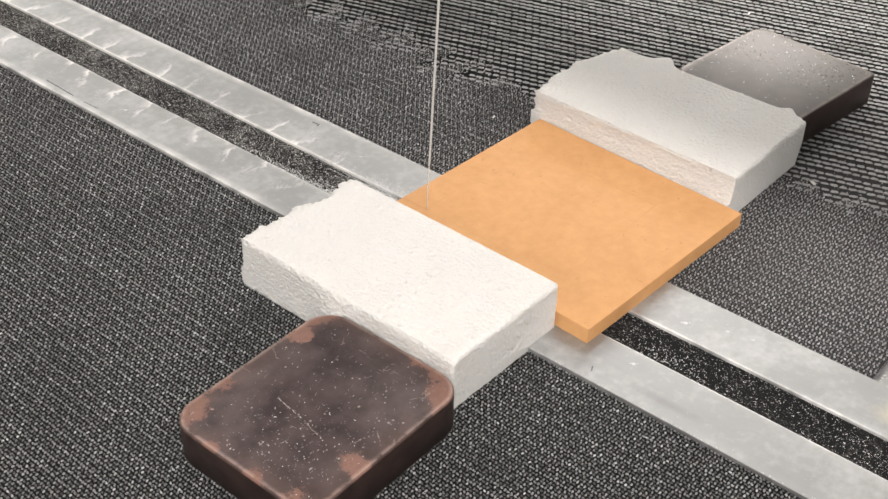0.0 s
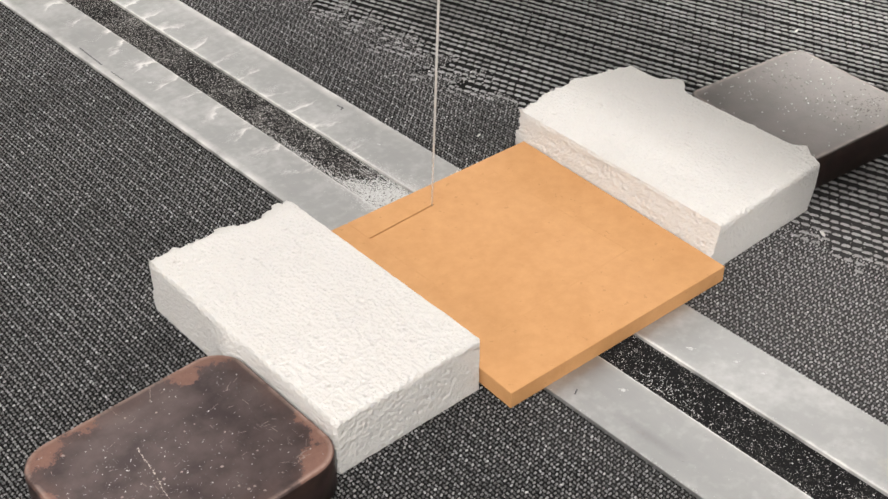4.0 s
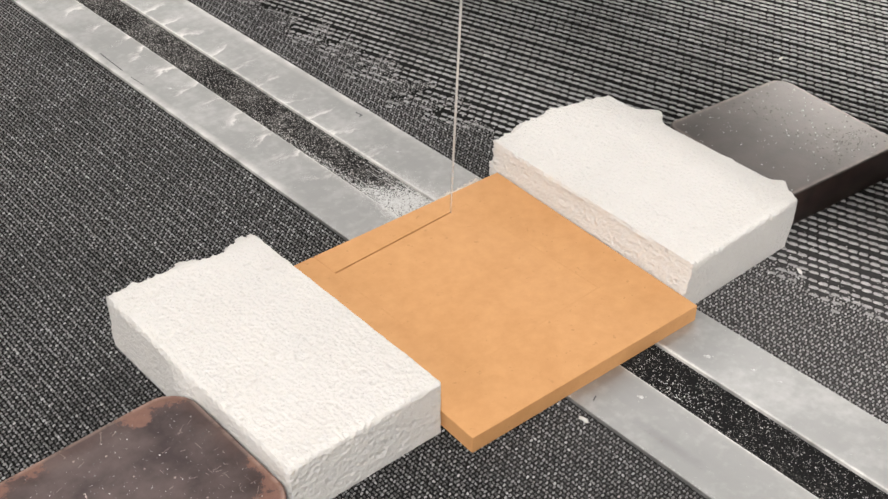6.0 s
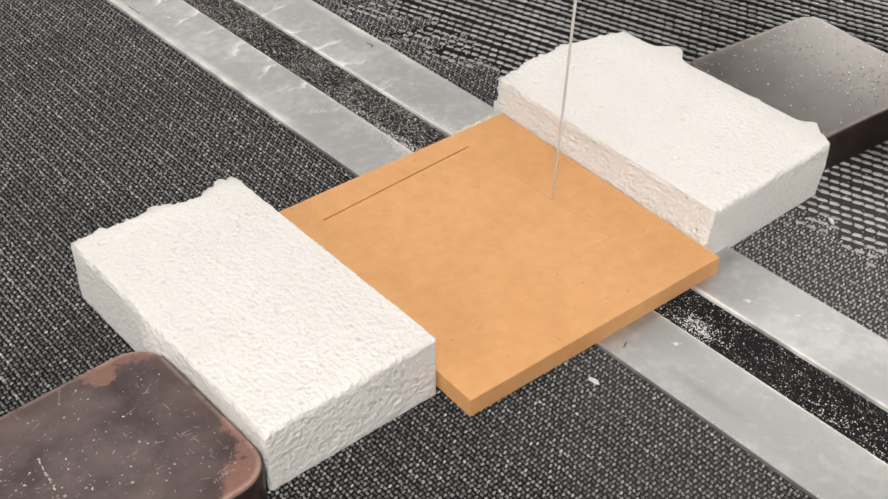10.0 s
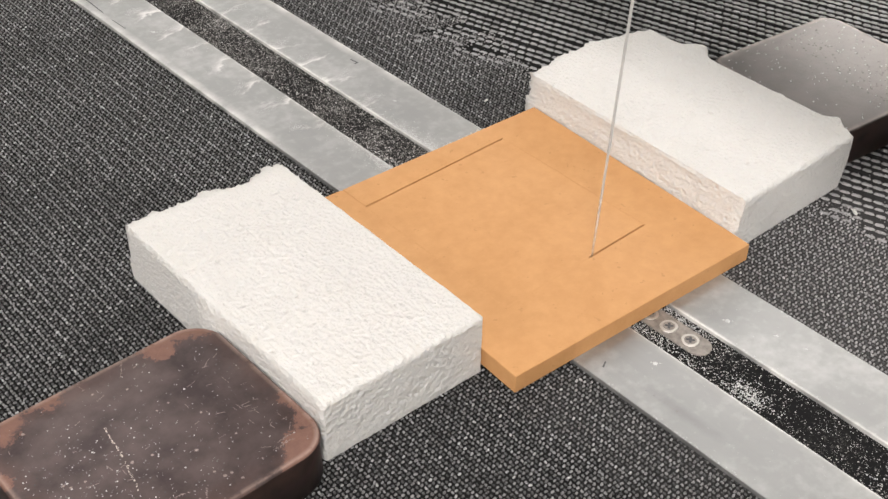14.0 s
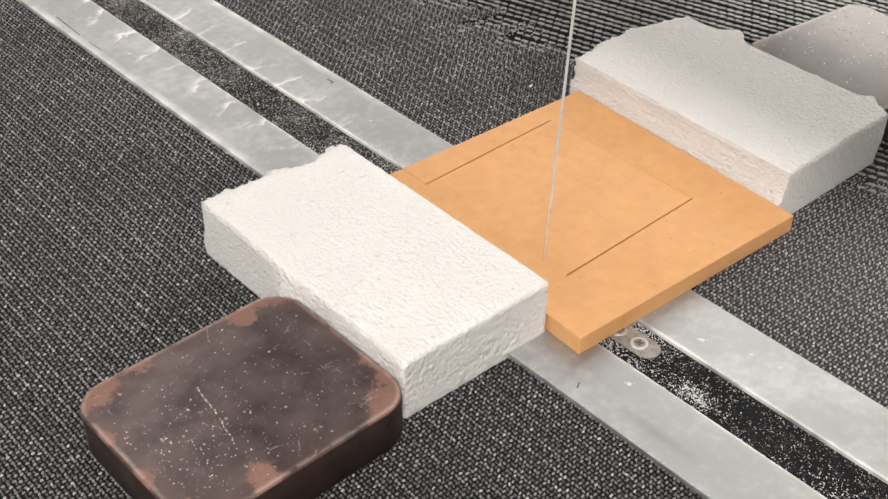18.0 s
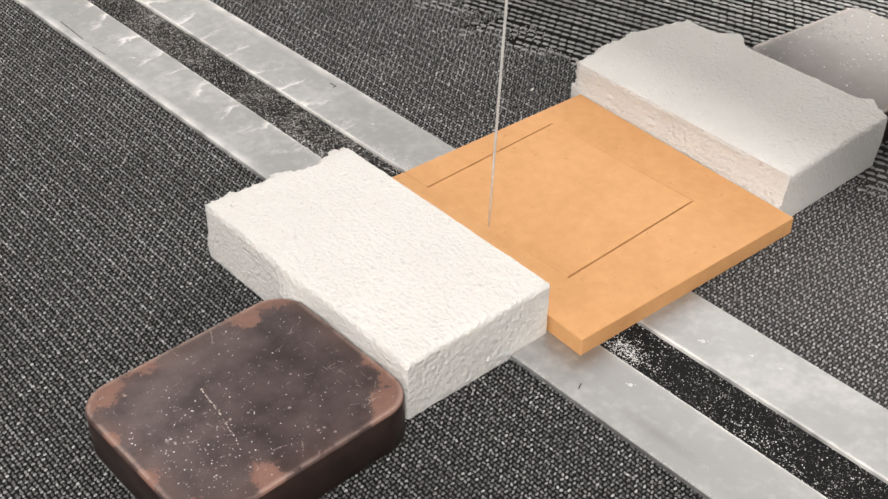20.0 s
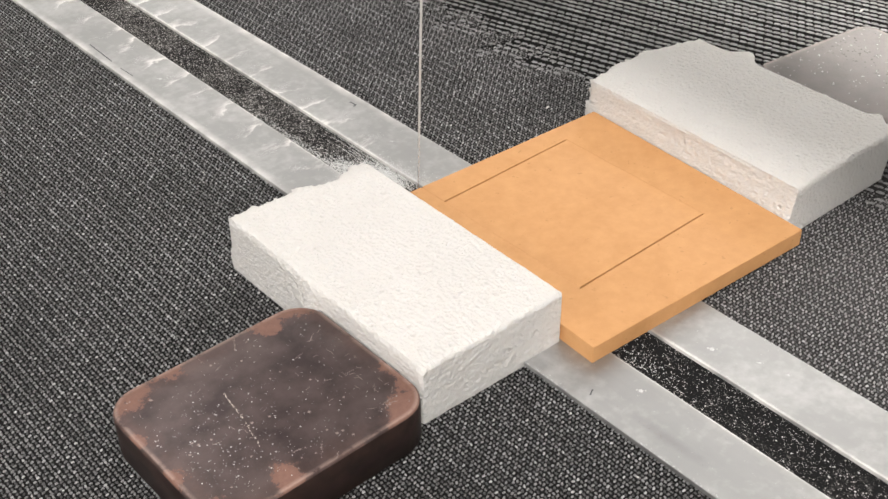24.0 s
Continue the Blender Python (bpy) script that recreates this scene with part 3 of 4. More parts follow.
for cx, cy, sx, sy, count in ((-0.006, -0.1075, 0.0035, 0.006, 420), (-0.007, 0.050, 0.004, 0.014, 2300), (0.001, 0.040, 0.006, 0.012, 2300), (0.007, 0.035, 0.004, 0.010, 1300), (-0.009, -0.045, 0.003, 0.02, 500), (0.011, -0.05, 0.0015, 0.02, 300), (-0.011, 0.09, 0.0015, 0.025, 380), (-0.010, 0.13, 0.002, 0.03, 200), (0.010, -0.03, 0.002, 0.02, 120), (-0.006, -0.19, 0.004, 0.01, 120)):
    for _ in range(count):
        clump.append((min(max(r.normal(cx, sx), -0.0135), 0.013), r.normal(cy, sy), r.uniform(0.0003, 0.0012), r.uniform(0.0002, 0.0007)))
for lx, ya, yb, count in ((0.0055, -0.01, 0.085, 300), (0.0075, 0.0, 0.075, 260), (0.0095, 0.0, 0.095, 320), (0.0115, -0.015, 0.08, 320), (0.0125, 0.0, 0.11, 260), (-0.0115, 0.02, 0.07, 200)):
    for _ in range(count):
        clump.append((lx + r.normal(0, 0.00018), r.uniform(ya, yb), r.uniform(0.0003, 0.0009), 0.0003))
for _ in range(320):
    clump.append((min(max(r.normal(-0.004, 0.005), -0.0125), 0.012), r.normal(0.036, 0.010), r.uniform(0.0010, 0.0024), r.uniform(0.0004, 0.0010)))
grit("sawdust_clump", clump, DUST, slider, -0.00178, 23, "loose white sawdust heap")

# ---- the sawing wire ----
LEAN_X, LEAN_Y = 0.0161, -0.0396
wire = thing("saw_wire", "thin upright twisted steel sawing wire", "wire")


def strand(phase, radius, offset, height=0.305, turns=59):
    bm = bmesh.new()
    steps, sides = turns * 5, 5
    rings = []
    for i in range(steps + 1):
        z = -0.0012 + height * i / steps
        a = phase + 6.283 * turns * i / steps
        cx, cy = LEAN_X * (z - 0.0105) + offset * math.cos(a), LEAN_Y * (z - 0.0105) + offset * math.sin(a)
        rings.append([bm.verts.new((cx + radius * math.cos(6.283 * k / sides), cy + radius * math.sin(6.283 * k / sides), z)) for k in range(sides)])
    for a, b in zip(rings, rings[1:]):
        for k in range(sides):
            bm.faces.new((a[k], a[(k + 1) % sides], b[(k + 1) % sides], b[k]))
    bm.faces.new(rings[-1])
    bm.faces.new(rings[0][::-1])
    return bm


for k in range(3):
    part("strand", strand(k * 2.094, 0.00050, 0.00030), WIRE, wire, smooth=70)

# ---- the fibreboard with its saw cut ----
CUT_X0, CUT_X1, CUT_Y0, CUT_Y1, KERF, BOARD_H = -0.0550, 0.0463, -0.0416, 0.0669, 0.0011, 0.0105
board = thing("fibreboard_panel", "square tan fibreboard panel with a rectangular saw cut", "wooden board")
k = KERF / 2
corner = {"front": (-0.0847, -0.0791), "right": (0.0750, -0.0886), "back": (0.0847, 0.0791), "left": (-0.0750, 0.0886)}


def edge_y(x):
    (xa, ya), (xb, yb) = corner["left"], corner["back"]
    return ya + (yb - ya) * (x - xa) / (xb - xa)


def slab(points, z0, z1, bevel=()):
    bm = bmesh.new()
    face = bm.faces.new([bm.verts.new((x, y, z0)) for x, y in points])
    up = bmesh.ops.extrude_face_region(bm, geom=[face])["geom"]
    bmesh.ops.translate(bm, verts=[v for v in up if isinstance(v, bmesh.types.BMVert)], vec=(0, 0, z1 - z0))
    bmesh.ops.recalc_face_normals(bm, faces=bm.faces)
    if bevel:
        rim = [e for e in bm.edges if all(round(v.co.x, 5) in bevel for v in e.verts) and e.is_manifold]
        bmesh.ops.bevel(bm, geom=rim, offset=0.0003, segments=1, affect="EDGES")
    bmesh.ops.triangulate(bm, faces=[f for f in bm.faces if len(f.verts) > 4])
    return bm


sl, sr = CUT_X0 - k, CUT_X0 + k
outer = [corner["front"], corner["right"], corner["back"], (sr, edge_y(sr)), (sr, CUT_Y1 + k), (CUT_X1 + k, CUT_Y1 + k), (CUT_X1 + k, CUT_Y0 - k),
         (sl, CUT_Y0 - k), (sl, edge_y(sl)), corner["left"]]
part("outer_frame", slab(outer, 0.0, BOARD_H, [round(c[0], 5) for c in corner.values()]), MDF, board)
part("cut_out", slab([(CUT_X0 + k, CUT_Y0 + k), (CUT_X1 - k, CUT_Y0 + k), (CUT_X1 - k, CUT_Y1 - k), (CUT_X0 + k, CUT_Y1 - k)], 0.0, BOARD_H), MDF, board, "inner rectangle that the wire cuts free")

# The wood still standing in the path of the wire: short plugs that drop away as it passes.
plugs = []
path = []
for (xa, ya), (xb, yb), t0, t1 in (((CUT_X0, CUT_Y1), (CUT_X1, CUT_Y1), 1.57, 6.66), ((CUT_X1, CUT_Y1), (CUT_X1, CUT_Y0), 6.93, 11.95),
                                   ((CUT_X1, CUT_Y0), (CUT_X0, CUT_Y0), 11.96, 17.07), ((CUT_X0, CUT_Y0), (CUT_X0, CUT_Y1), 17.25, 22.33)):
    count = 24
    for i in range(count):
        f = (i + 0.5) / count
        path.append((xa + (xb - xa) * f, ya + (yb - ya) * f, t0 + (t1 - t0) * f, abs(xb - xa) > abs(yb - ya), math.dist((xa, ya), (xb, yb)) / count))
plug_mesh = {}
for x, y, t, along_x, length in path:
    if along_x not in plug_mesh:
        a, b = (length / 2, k * 1.0) if along_x else (k * 1.0, length / 2)
        plug_mesh[along_x] = mesh_of("uncut_wood", box(-a, a, -b, b, 0.0, 0.0016), MDF)
    ob = part("uncut_wood", plug_mesh[along_x], MDF, board, at=pose(x, y, BOARD_H - 0.001602))
    plugs.append((ob, x, y, t, 0.0004 if along_x else BOARD_H - 0.00168))

part("sawdust_fill", box(sl, sr, CUT_Y1, edge_y(sl) - 0.0006, 0.002, BOARD_H - 0.0002), MDF, board, "dust-filled entry cut")


# ---- foam blocks ----
def foam_block(name, footprint, h, nx, ny, nz, seed, rough_back, ragged):
    """A slab of bead foam: footprint(u, v) gives the plan, the back end is torn."""
    idx, co = {}, []
    off = Vector((seed * 3.1, seed * 1.7, 0))

    def vert(i, j, m):
        if (i, j, m) not in idx:
            u, v, w = i / nx, j / ny, m / nz
            x, y = footprint(u, v, w)
            p = Vector((x, y, w * h))
            coarse = noise.noise_vector(p * 130 + off) * 0.00028
            fine = noise.noise_vector(p * 420 + off) * 0.0003
            p += (coarse + fine * (0.6 if w < 1 else 0.35)) * (0.3 if u == 0 else 1.0)
            if u == 0 and ragged:
                p.x += 0.0006 * (w > 0.62) + 0.0004 * (w > 0.42) - 0.0004 * (0.42 < w < 0.5) + 0.0007 * noise.noise((p.y * 40, w * 60, 3.0))
            if u == 1 and ragged:
                p.x += noise.noise(p * 110 + off) * 0.0016 + noise.noise(p * 330 + off) * 0.0014
            if v == 1 and rough_back:
                p.y += noise.noise(p * 85 + off) * 0.0045 + noise.noise(p * 260 + off) * 0.0034 + noise.noise(p * 560 + off) * 0.0030
            er = sum(c in (0.0, 1.0) for c in (u, v)) + (w == 1.0)
            if er >= 2:
                d = 0.0007 + 0.0005 * noise.noise(p * 200)
                p.x += d * (1 if u == 0 else -1 if u == 1 else 0)
                p.y += d * (1 if v == 0 else -1 if v == 1 else 0)
                p.z -= d if w == 1 else 0
            if m == 0:
                p.z = 0
            idx[(i, j, m)] = len(co)
            co.append(p)
        return idx[(i, j, m)]

    faces = []
    for i in range(nx):
        for j in range(ny):
            faces.append([vert(i, j, nz), vert(i + 1, j, nz), vert(i + 1, j + 1, nz), vert(i, j + 1, nz)])
            faces.append([vert(i, j, 0), vert(i, j + 1, 0), vert(i + 1, j + 1, 0), vert(i + 1, j, 0)])
    for m in range(nz):
        for i in range(nx):
            faces.append([vert(i, 0, m), vert(i + 1, 0, m), vert(i + 1, 0, m + 1), vert(i, 0, m + 1)])
            faces.append([vert(i, ny, m), vert(i, ny, m + 1), vert(i + 1, ny, m + 1), vert(i + 1, ny, m)])
        for j in range(ny):
            faces.append([vert(0, j, m), vert(0, j, m + 1), vert(0, j + 1, m + 1), vert(0, j + 1, m)])
            faces.append([vert(nx, j, m), vert(nx, j + 1, m), vert(nx, j + 1, m + 1), vert(nx, j, m + 1)])
    me = bpy.data.meshes.new(name)
    me.from_pydata(co, [], faces)
    me.materials.append(FOAM)
    for p in me.polygons:
        p.use_smooth = True
    me.set_sharp_from_angle(angle=radians(50))
    ob = new(name, me)
    return ob


def hump(x, c, w):
    return math.exp(-((x - c) / w) ** 2)


def plan_left(u, v, w):
    xr = -0.0838 + 0.0023 * v
    yf, yb = -0.0533 - 0.003 * u, 0.1118 - 0.0075 * u - 0.004 * hump(u, 0.72, 0.15)
    y = yf + (yb - yf) * v
    xl = -0.1741 + 0.0018 * v - 0.0035 * hump(y, 0.033, 0.014) * hump(w, 0.45, 0.4)
    return xl + (xr - xl) * u, y


def plan_right(u, v, w):
    foot = min(max((0.88 - w) / 0.5, 0.0), 1.0)
    xl = 0.0797 + 0.0062 * v - foot * (0.0034 - 0.0030 * v)
    yf, yb = -0.0778 - 0.002 * u, 0.0862 + 0.003 * hump(u, 0.5, 0.3) - 0.010 * max(0, u - 0.6) / 0.4
    y = yf + (yb - yf) * v
    xr = 0.1805 + 0.003 * v + (0.0105 * hump(y, 0.040, 0.008) + 0.0055 * hump(y, -0.063, 0.005)) * w ** 3 - 0.0045 * hump(y, -0.081, 0.009) - 0.004 * hump(w, 0, 0.4)
    return xl + (xr - xl) * u, y


REST = -0.0026
foam_left = tagged(foam_block("foam_block", plan_left, 0.0345, 84, 90, 18, 1, True, False), "white polystyrene foam block with a torn end, beside the brown plate", "foam block", "foam blocks")
foam_right = tagged(foam_block("foam_block", plan_right, 0.0322, 84, 100, 18, 2, True, True), "white polystyrene foam block with ragged edges, beside the grey plate", "foam block", "foam blocks")


# ---- steel plates that weigh the foam down ----
weight_left = thing("steel_plate", "thick brown scaled steel plate with rust at its rim", "steel plate", "steel weights")
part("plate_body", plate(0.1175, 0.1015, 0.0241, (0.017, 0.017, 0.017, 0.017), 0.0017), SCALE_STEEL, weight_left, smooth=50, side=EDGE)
r = np.random.default_rng(31)
spots = [(r.uniform(-0.052, 0.052), r.uniform(-0.044, 0.044), r.choice((0.0003, 0.0005, 0.0008), p=(0.45, 0.4, 0.15)) * r.uniform(0.7, 1.5), 0.00015) for _ in range(520)]
spots += [(r.normal(-0.030, 0.019), r.normal(-0.012, 0.021), r.uniform(0.0003, 0.0011), 0.00015) for _ in range(420)]
spots = [s for s in spots if abs(s[0]) < 0.054 and abs(s[1]) < 0.046]
grit("dust_specks", spots, SPECKLE, weight_left, 0.02412, 32, "white dust specks")


def scratch(parent, x, y, length, width, turn, z, mat):
    part("scratch", box(-length / 2, length / 2, -width / 2, width / 2, 0.0, 0.00006), mat, parent, at=pose(x, y, z, 0, 0, turn))


def scuff(parent, x, y, length, width, turn, z, mat, seed):
    """A scraped line: fine chips that thin out towards its ends, with breaks."""
    rg = np.random.default_rng(seed)
    ca, sa = math.cos(radians(turn)), math.sin(radians(turn))
    chips = []
    for u in np.arange(-0.5, 0.5, 0.00022 / length):
        if rg.random() < 0.85 - abs(u) and math.sin(u * 40 + seed) > -0.75:
            side = rg.normal(0, width * 0.3) + 0.0002 * math.sin(u * 9)
            chips.append((x + ca * u * length - sa * side, y + sa * u * length + ca * side, width * rg.uniform(0.5, 1.3), 0.00005))
    grit("scratch", chips, mat, parent, z, seed, "pale scraped line")


for k2, (x, y, l, t) in enumerate(((-0.0132, 0.006, 0.026, 82), (-0.0168, -0.014, 0.018, 79), (-0.0073, -0.0342, 0.0085, 163), (0.0116, 0.0442, 0.0095, 57), (0.0398, -0.0390, 0.010, 0), (0.042, -0.0365, 0.007, 4),
                                   (0.0013, -0.0405, 0.011, 52), (0.0042, -0.0482, 0.004, 38), (-0.0075, 0.0460, 0.008, 90))):
    scuff(weight_left, x, y, l, 0.0007, t, 0.02412, SAWDUST if k2 < 2 else CHIP, 400 + k2)
r = np.random.default_rng(36)
for _ in range(46):
    x, y = (r.normal(0.043, 0.007), r.uniform(-0.044, 0.030)) if r.random() < 0.6 else (r.uniform(-0.05, 0.05), r.uniform(-0.043, 0.043))
    scratch(weight_left, min(x, 0.054), y, r.uniform(0.001, 0.0055), r.uniform(0.00012, 0.00025), r.uniform(-40, 110), 0.02412, CHIP)
grit("pale_chips", [(r.uniform(-0.05, 0.03), r.uniform(-0.044, 0.044), r.uniform(0.0012, 0.0026), 0.0001) for _ in range(26)], CHIP, weight_left, 0.02412, 37, "pale worn chips")


weight_right = thing("steel_plate", "thick smooth grey steel plate with fine scratches", "steel plate", "steel weights")
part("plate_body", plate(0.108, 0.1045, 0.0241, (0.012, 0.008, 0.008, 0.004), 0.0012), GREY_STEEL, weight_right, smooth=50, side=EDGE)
spots = [(r.uniform(-0.05, 0.05), r.uniform(-0.048, 0.048), r.choice((0.0007, 0.0012, 0.0017), p=(0.6, 0.3, 0.1)), 0.0003) for _ in range(150)]
grit("dust_specks", spots, DUST, weight_right, 0.02412, 33, "white dust specks")
pits = [(min(abs(r.normal(0.0, 0.028)), 0.05) - 0.004, r.uniform(-0.046, 0.046), r.uniform(0.0005, 0.0019), 0.00010) for _ in range(170)]
pits += [(r.normal(0.034, 0.008), r.normal(-0.030, 0.010), r.uniform(0.0005, 0.0015), 0.00010) for _ in range(110)]
grit("dark_pits", [p for p in pits if abs(p[0]) < 0.051 and abs(p[1]) < 0.049], PIT, weight_right, 0.02418, 34, "dark pits in the worn steel")
for i in range(14):
    scratch(weight_right, r.uniform(-0.03, 0.048), r.uniform(-0.035, 0.045), r.uniform(0.001, 0.005), r.uniform(0.0002, 0.0004), r.uniform(-40, 70), 0.0241, EDGE)

# ---- the woven belt, which carries everything ----
belt = thing("conveyor_belt", "black coarsely woven conveyor belt dusted with grey", "conveyor belt")
part("backing", box(-1.0, 1.05, -0.2150, 0.80, -0.0064, -0.0036), GAP, belt)


def weave(x0, x1, y0, y1, px, py, low, high, seed, hem=-0.2145):
    """Fine weave with a raised rib on every third yarn; farther right, slanting cords of long knots shape in its bolder
    look under shade and sheen.
    """
    rg = np.random.default_rng(seed)

    def lattice(dx, dy, lean):
        gi, gj = np.meshgrid(np.arange(int((x1 - x0 + 0.3) / dx)), np.arange(int((y1 - y0) / dy)), indexing="ij")
        gi, gj = gi.ravel(), gj.ravel()
        y = y0 + gj * dy
        x = x0 + gi * dx - lean * (y - y0)
        ragged = 0.25 * np.sin(x * 95 + 4 * np.sin(y * 31)) * np.sin(y * 77 + 1) + rg.normal(0, 0.06, len(x))
        return gi, gj, x, y, (x + np.minimum(y, 0.15) * 0.1 - 0.10) / 0.07 + ragged

    gi, gj, x, y, blend = lattice(px, py, 0.0)
    rib = gi % 3 == 0
    y = y + gi // 3 * -0.0008 % 0.0066
    keep = blend <= 0.66
    fine = [v[keep] for v in (x, y, blend, rib, (gi + gj) % 2 == 1, np.zeros(len(x), bool))]
    # Coarser knots put the shaded, glancingly lit look into the shape.
    gi, gj, x, y, blend = lattice(0.0069, 0.0061, 0.27)
    y = y - gi * 0.0020 % 0.0061
    keep = blend > 0.5
    cord = [v[keep] for v in (x, y, blend, np.ones(len(x), bool), np.zeros(len(x), bool), np.ones(len(x), bool))]
    x, y, blend, rib, cross, knot = (np.concatenate(pair) for pair in zip(fine, cord))
    keep = (y > hem) & (x < x1)
    x, y, blend, rib, cross, knot = x[keep], y[keep], blend[keep], rib[keep], cross[keep], knot[keep]
    blend, n = np.clip(blend - 0.5, 0.0, 1.0), len(x)
    x, y = x + rg.normal(0, 0.00016, n), y + rg.normal(0, 0.00016, n)
    turn = np.where(knot, -1.25, np.where(cross, 1.3, 0.1)) + rg.normal(0, 0.2, n) * np.where(knot, 0.25, 1.0)
    dx, dy = np.cos(turn), np.sin(turn)
    lo = np.where(knot, 0.0028 + 0.0005 * blend, px * 0.40) * rg.uniform(0.9, 1.1, n)
    wi = np.where(knot, 0.0011 + 0.00025 * blend, px * 0.25) * rg.uniform(0.85, 1.15, n)
    hi = high - rg.uniform(0, 0.0002, n) - np.where(~rib & ~knot, 0.00015, 0.0) - np.where(knot, 0.0, 0.0018 * np.minimum(blend, 0.2)) - np.where(cross & ~knot, 0.00015, 0.0)
    shape = ((-1, -0.5, 0), (-1, 0.5, 0), (-0.4, 1, 0), (0.5, 1, 0), (1, 0.5, 0), (1, -0.5, 0), (0.4, -1, 0), (-0.5, -1, 0), (-0.6, -0.5, 0.92), (-0.6, 0.5, 0.92), (0.6, 0.5, 0.92), (0.6, -0.5, 0.92), (0, 0, 1.0))
    co = np.empty((n, len(shape), 3))
    for q, (a, b, c) in enumerate(shape):
        co[:, q, 0] = x + dx * a * lo - dy * b * wi
        co[:, q, 1] = y + dy * a * lo + dx * b * wi
        co[:, q, 2] = low + (hi - low) * c
    tris = np.array(((1, 0, 8), (1, 8, 9), (2, 1, 9), (3, 2, 9), (3, 9, 10), (4, 3, 10), (5, 4, 10), (5, 10, 11), (6, 5, 11), (7, 6, 11), (7, 11, 8), (0, 7, 8), (8, 11, 12), (11, 10, 12), (10, 9, 12), (9, 8, 12)))
    f = (tris[None] + (np.arange(n) * len(shape))[:, None, None]).reshape(-1, 3)
    me = bpy.data.meshes.new("weave")
    me.vertices.add(n * len(shape))
    me.vertices.foreach_set("co", co.ravel())
    me.loops.add(f.size)
    me.loops.foreach_set("vertex_index", f.ravel().astype(np.int32))
    me.polygons.add(len(f))
    me.polygons.foreach_set("loop_start", np.arange(0, f.size, 3, dtype=np.int32))
    me.polygons.foreach_set("use_smooth", np.zeros(len(f), dtype=bool))
    me.update(calc_edges=True)
    me.materials.append(BELT)
    me.materials.append(UNDER)
    me.materials.append(KNOT)
    # Low cross yarns get the darkened material in place of real shade.
    me.polygons.foreach_set("material_index", np.repeat(np.where(knot, 2, (~rib & cross).astype(int)), len(tris)).astype(np.int32))
    return me


part("weave", weave(-0.44, 0.66, -0.2205, 0.58, 0.00235, 0.0022, -0.0037, REST, 51), BELT, belt, "coarse black yarn", kind="stuff")
part("backing", box(-1.0, -0.008, -0.300, -0.2152, -0.0064, -0.0036), GAP, belt)
part("weave", weave(-0.4424, -0.008, -0.2997, -0.2150, 0.00235, 0.0022, -0.0037, REST, 52, -0.2995), BELT, belt, "coarse black yarn", kind="stuff")
# frayed yarn ends along the belt's side
bm = bmesh.new()
r = np.random.default_rng(61)
for i in range(360):
    x = -0.006 + i * 0.0028 + r.uniform(-0.0008, 0.0008)
    l, w = r.uniform(0.0006, 0.0019), 0.0005
    z = -0.0048 + r.uniform(-0.0006, 0.001)
    tip = (x + r.uniform(-0.001, 0.001), -0.2155 - l, z - r.uniform(0, 0.0015))
    vs = [bm.verts.new(p) for p in ((x - w, -0.215, z), (x + w, -0.215, z), (x, -0.215, z + 0.0008), tip)]
    for tri in ((0, 1, 3), (1, 2, 3), (2, 0, 3), (0, 2, 1)):
        bm.faces.new([vs[q] for q in tri])
part("frayed_edge", bm, FRAY, belt, "frayed whitish yarn ends", kind="stuff")
part("selvedge", box(-0.0075, 1.04, -0.2158, -0.2149, -0.0048, -0.0034, 0.0003), UNDER, belt, "dark stitched edge")

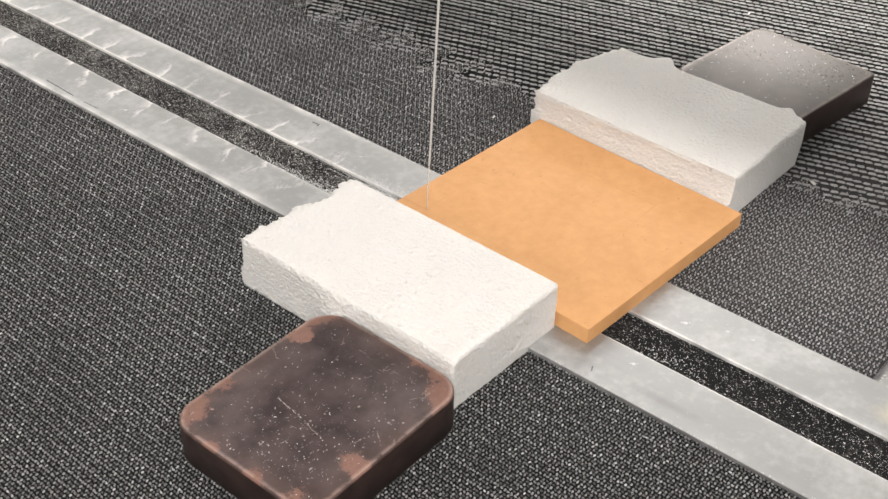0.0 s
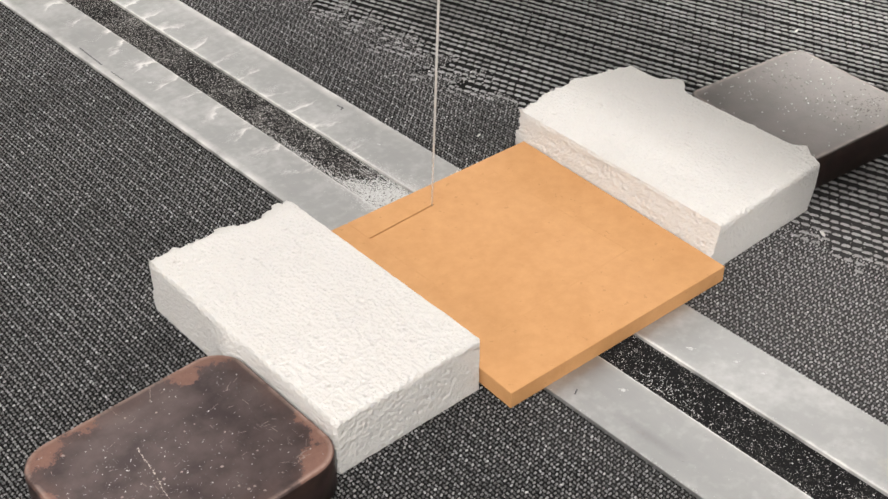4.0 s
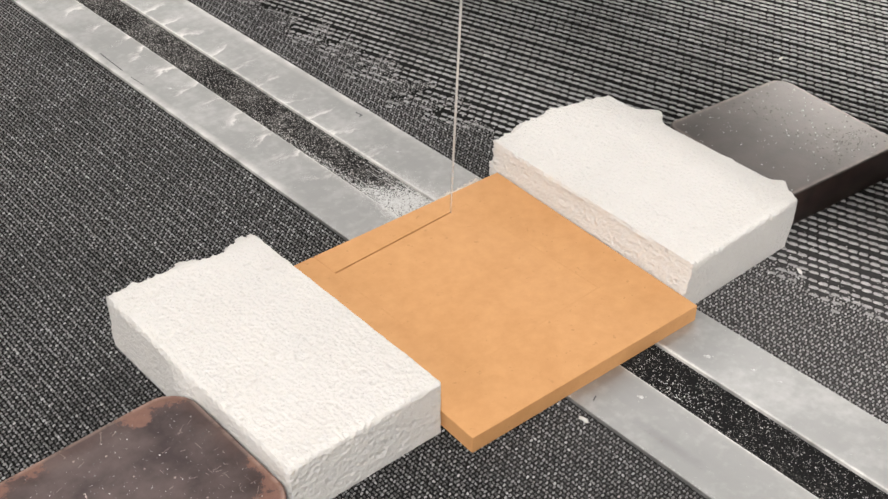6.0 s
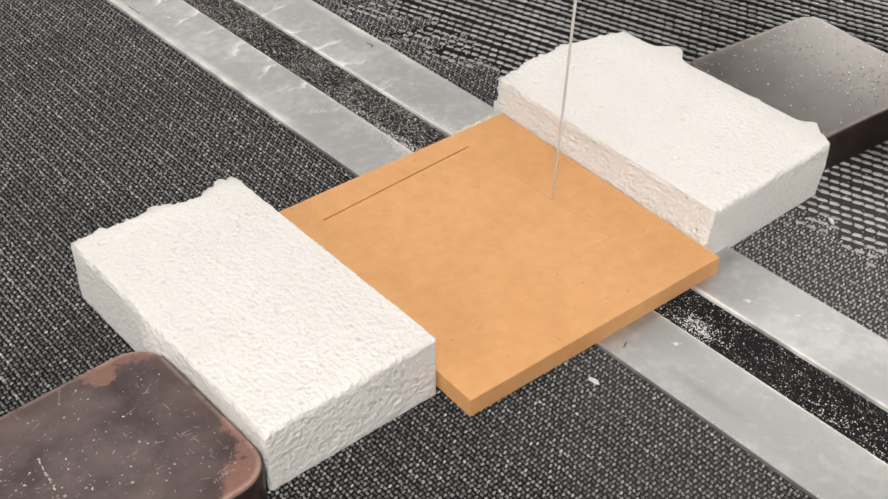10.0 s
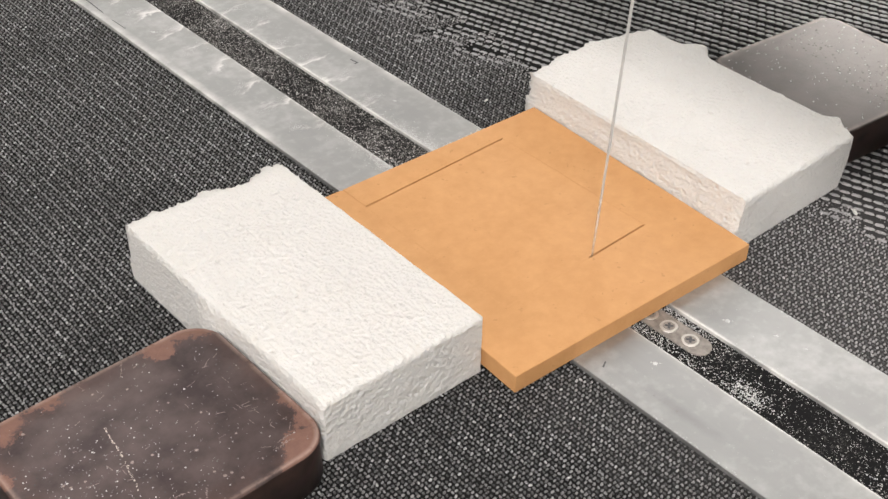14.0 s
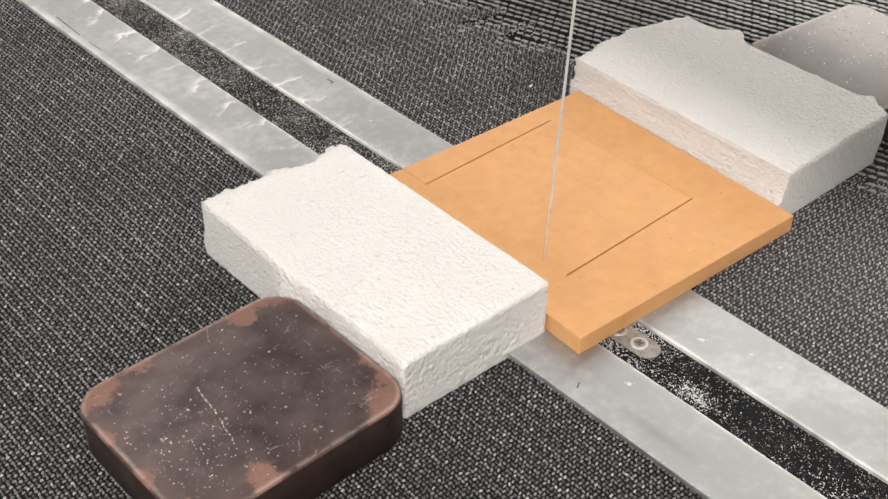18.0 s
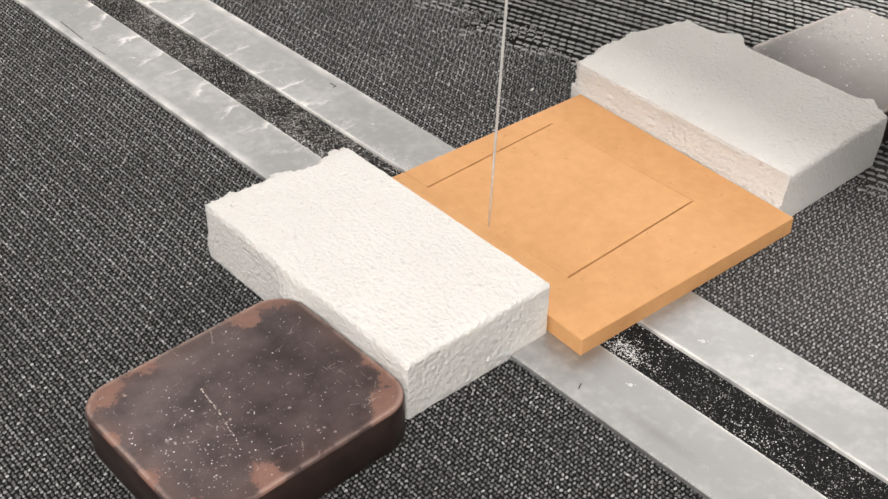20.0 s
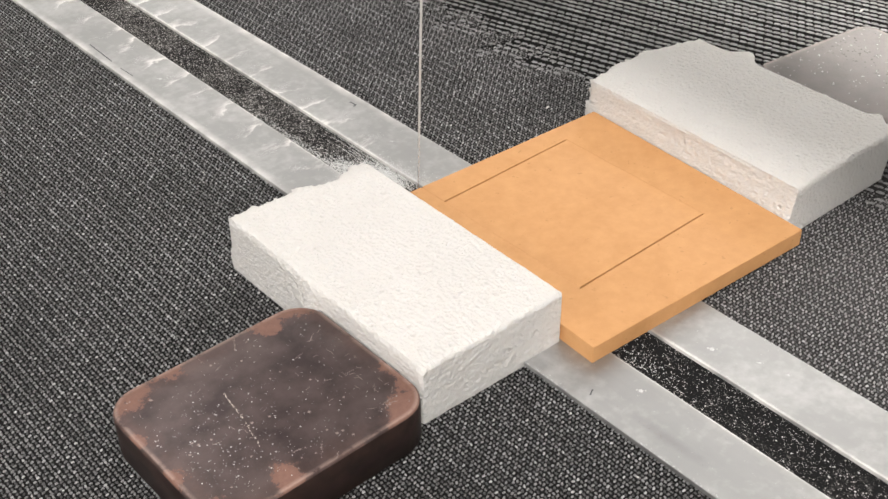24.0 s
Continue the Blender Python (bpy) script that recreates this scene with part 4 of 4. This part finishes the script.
r = np.random.default_rng(81)
spots = [(r.uniform(-0.45, 0.6), r.uniform(-0.21, 0.55), r.choice((0.0006, 0.0011, 0.002), p=(0.7, 0.25, 0.05)), 0.0004) for _ in range(900)]
spots += [(r.normal(0.14, 0.05), r.normal(-0.12, 0.04), r.uniform(0.0005, 0.0011), 0.0004) for _ in range(220)]
spots = [s for s in spots if s[1] > -0.212]
grit("dust_specks", spots, DUST, belt, REST - 0.00005, 82, "white foam crumbs")
chips = []
for x, y, s, turn in ((0.1565, -0.1005, 0.006, 60), (-0.0257, -0.0985, 0.0062, 100), (0.082, 0.1182, 0.004, 20), (0.16, 0.10, 0.004, 50), (0.36, 0.06, 0.005, 10), (-0.29, 0.2, 0.004, 0)):
    bm = bmesh.new()
    bmesh.ops.create_icosphere(bm, subdivisions=2, radius=1.0)
    for v in bm.verts:
        v.co *= 1 + 0.45 * noise.noise(v.co * 1.7 + Vector((x * 90, y * 90, 0)))
    bmesh.ops.scale(bm, vec=(s / 2, s / 5, s / 7), verts=bm.verts)
    ob = solid("foam_crumb", bm, FOAM, "tiny white foam crumb lying on the belt", "foam crumb", smooth=60, group="foam crumbs")
    chips.append((ob, x, y, turn, s / 8))


# ---- movement ----
def carry(t):
    """How far the belt has carried its load across the strips."""
    return float(np.interp(t, (0, 1.57, 6.66, 11.96, 17.07, 24), (0.0573, 0.0573, -0.0441, -0.0441, 0.0573, 0.0573)))


def feed(t):
    """Where the wire stands along the slot."""
    return float(np.interp(t, (0, 6.93, 11.95, 17.25, 22.33, 22.92, 24), (0.0665, 0.0665, -0.0416, -0.0416, 0.0665, 0.0665, 0.0900)))


WIRE_X = 0.0023
TIMES = sorted({k2 * 0.5 for k2 in range(49)} | {1.57, 1.62, 6.6, 6.66, 6.72, 6.87, 6.93, 6.99, 11.9, 11.95, 12.02, 17.01, 17.07, 17.13, 17.19, 17.25, 17.31, 22.27, 22.33, 22.39, 22.86, 22.92, 22.98})


def motions():
    for ob, x, y, z, turn in ((board, 0, 0, 0, 0), (belt, 0, 0, 0, 0), (foam_left, 0, 0, REST, 0), (foam_right, 0, 0, REST, 0),
                              (weight_left, -0.2335, -0.0128, REST, 0), (weight_right, 0.2405, -0.0235, REST, -7), *((c, x, y, REST + h, a) for c, x, y, a, h in chips)):
        walk(ob, [(t, pose(x + carry(t), y, z, 0, 0, turn)) for t in TIMES])
    for ob in (wire, slider):
        walk(ob, [(t, pose(WIRE_X if ob is wire else 0, feed(t), 0)) for t in TIMES])
    for ob, x, y, t, low in plugs:
        up, down = pose(x, y, BOARD_H - 0.001602), pose(x, y, low)
        walk(ob, [(0, up), (t - 0.06, up), (t + 0.06, down), (24, down)])


motions()
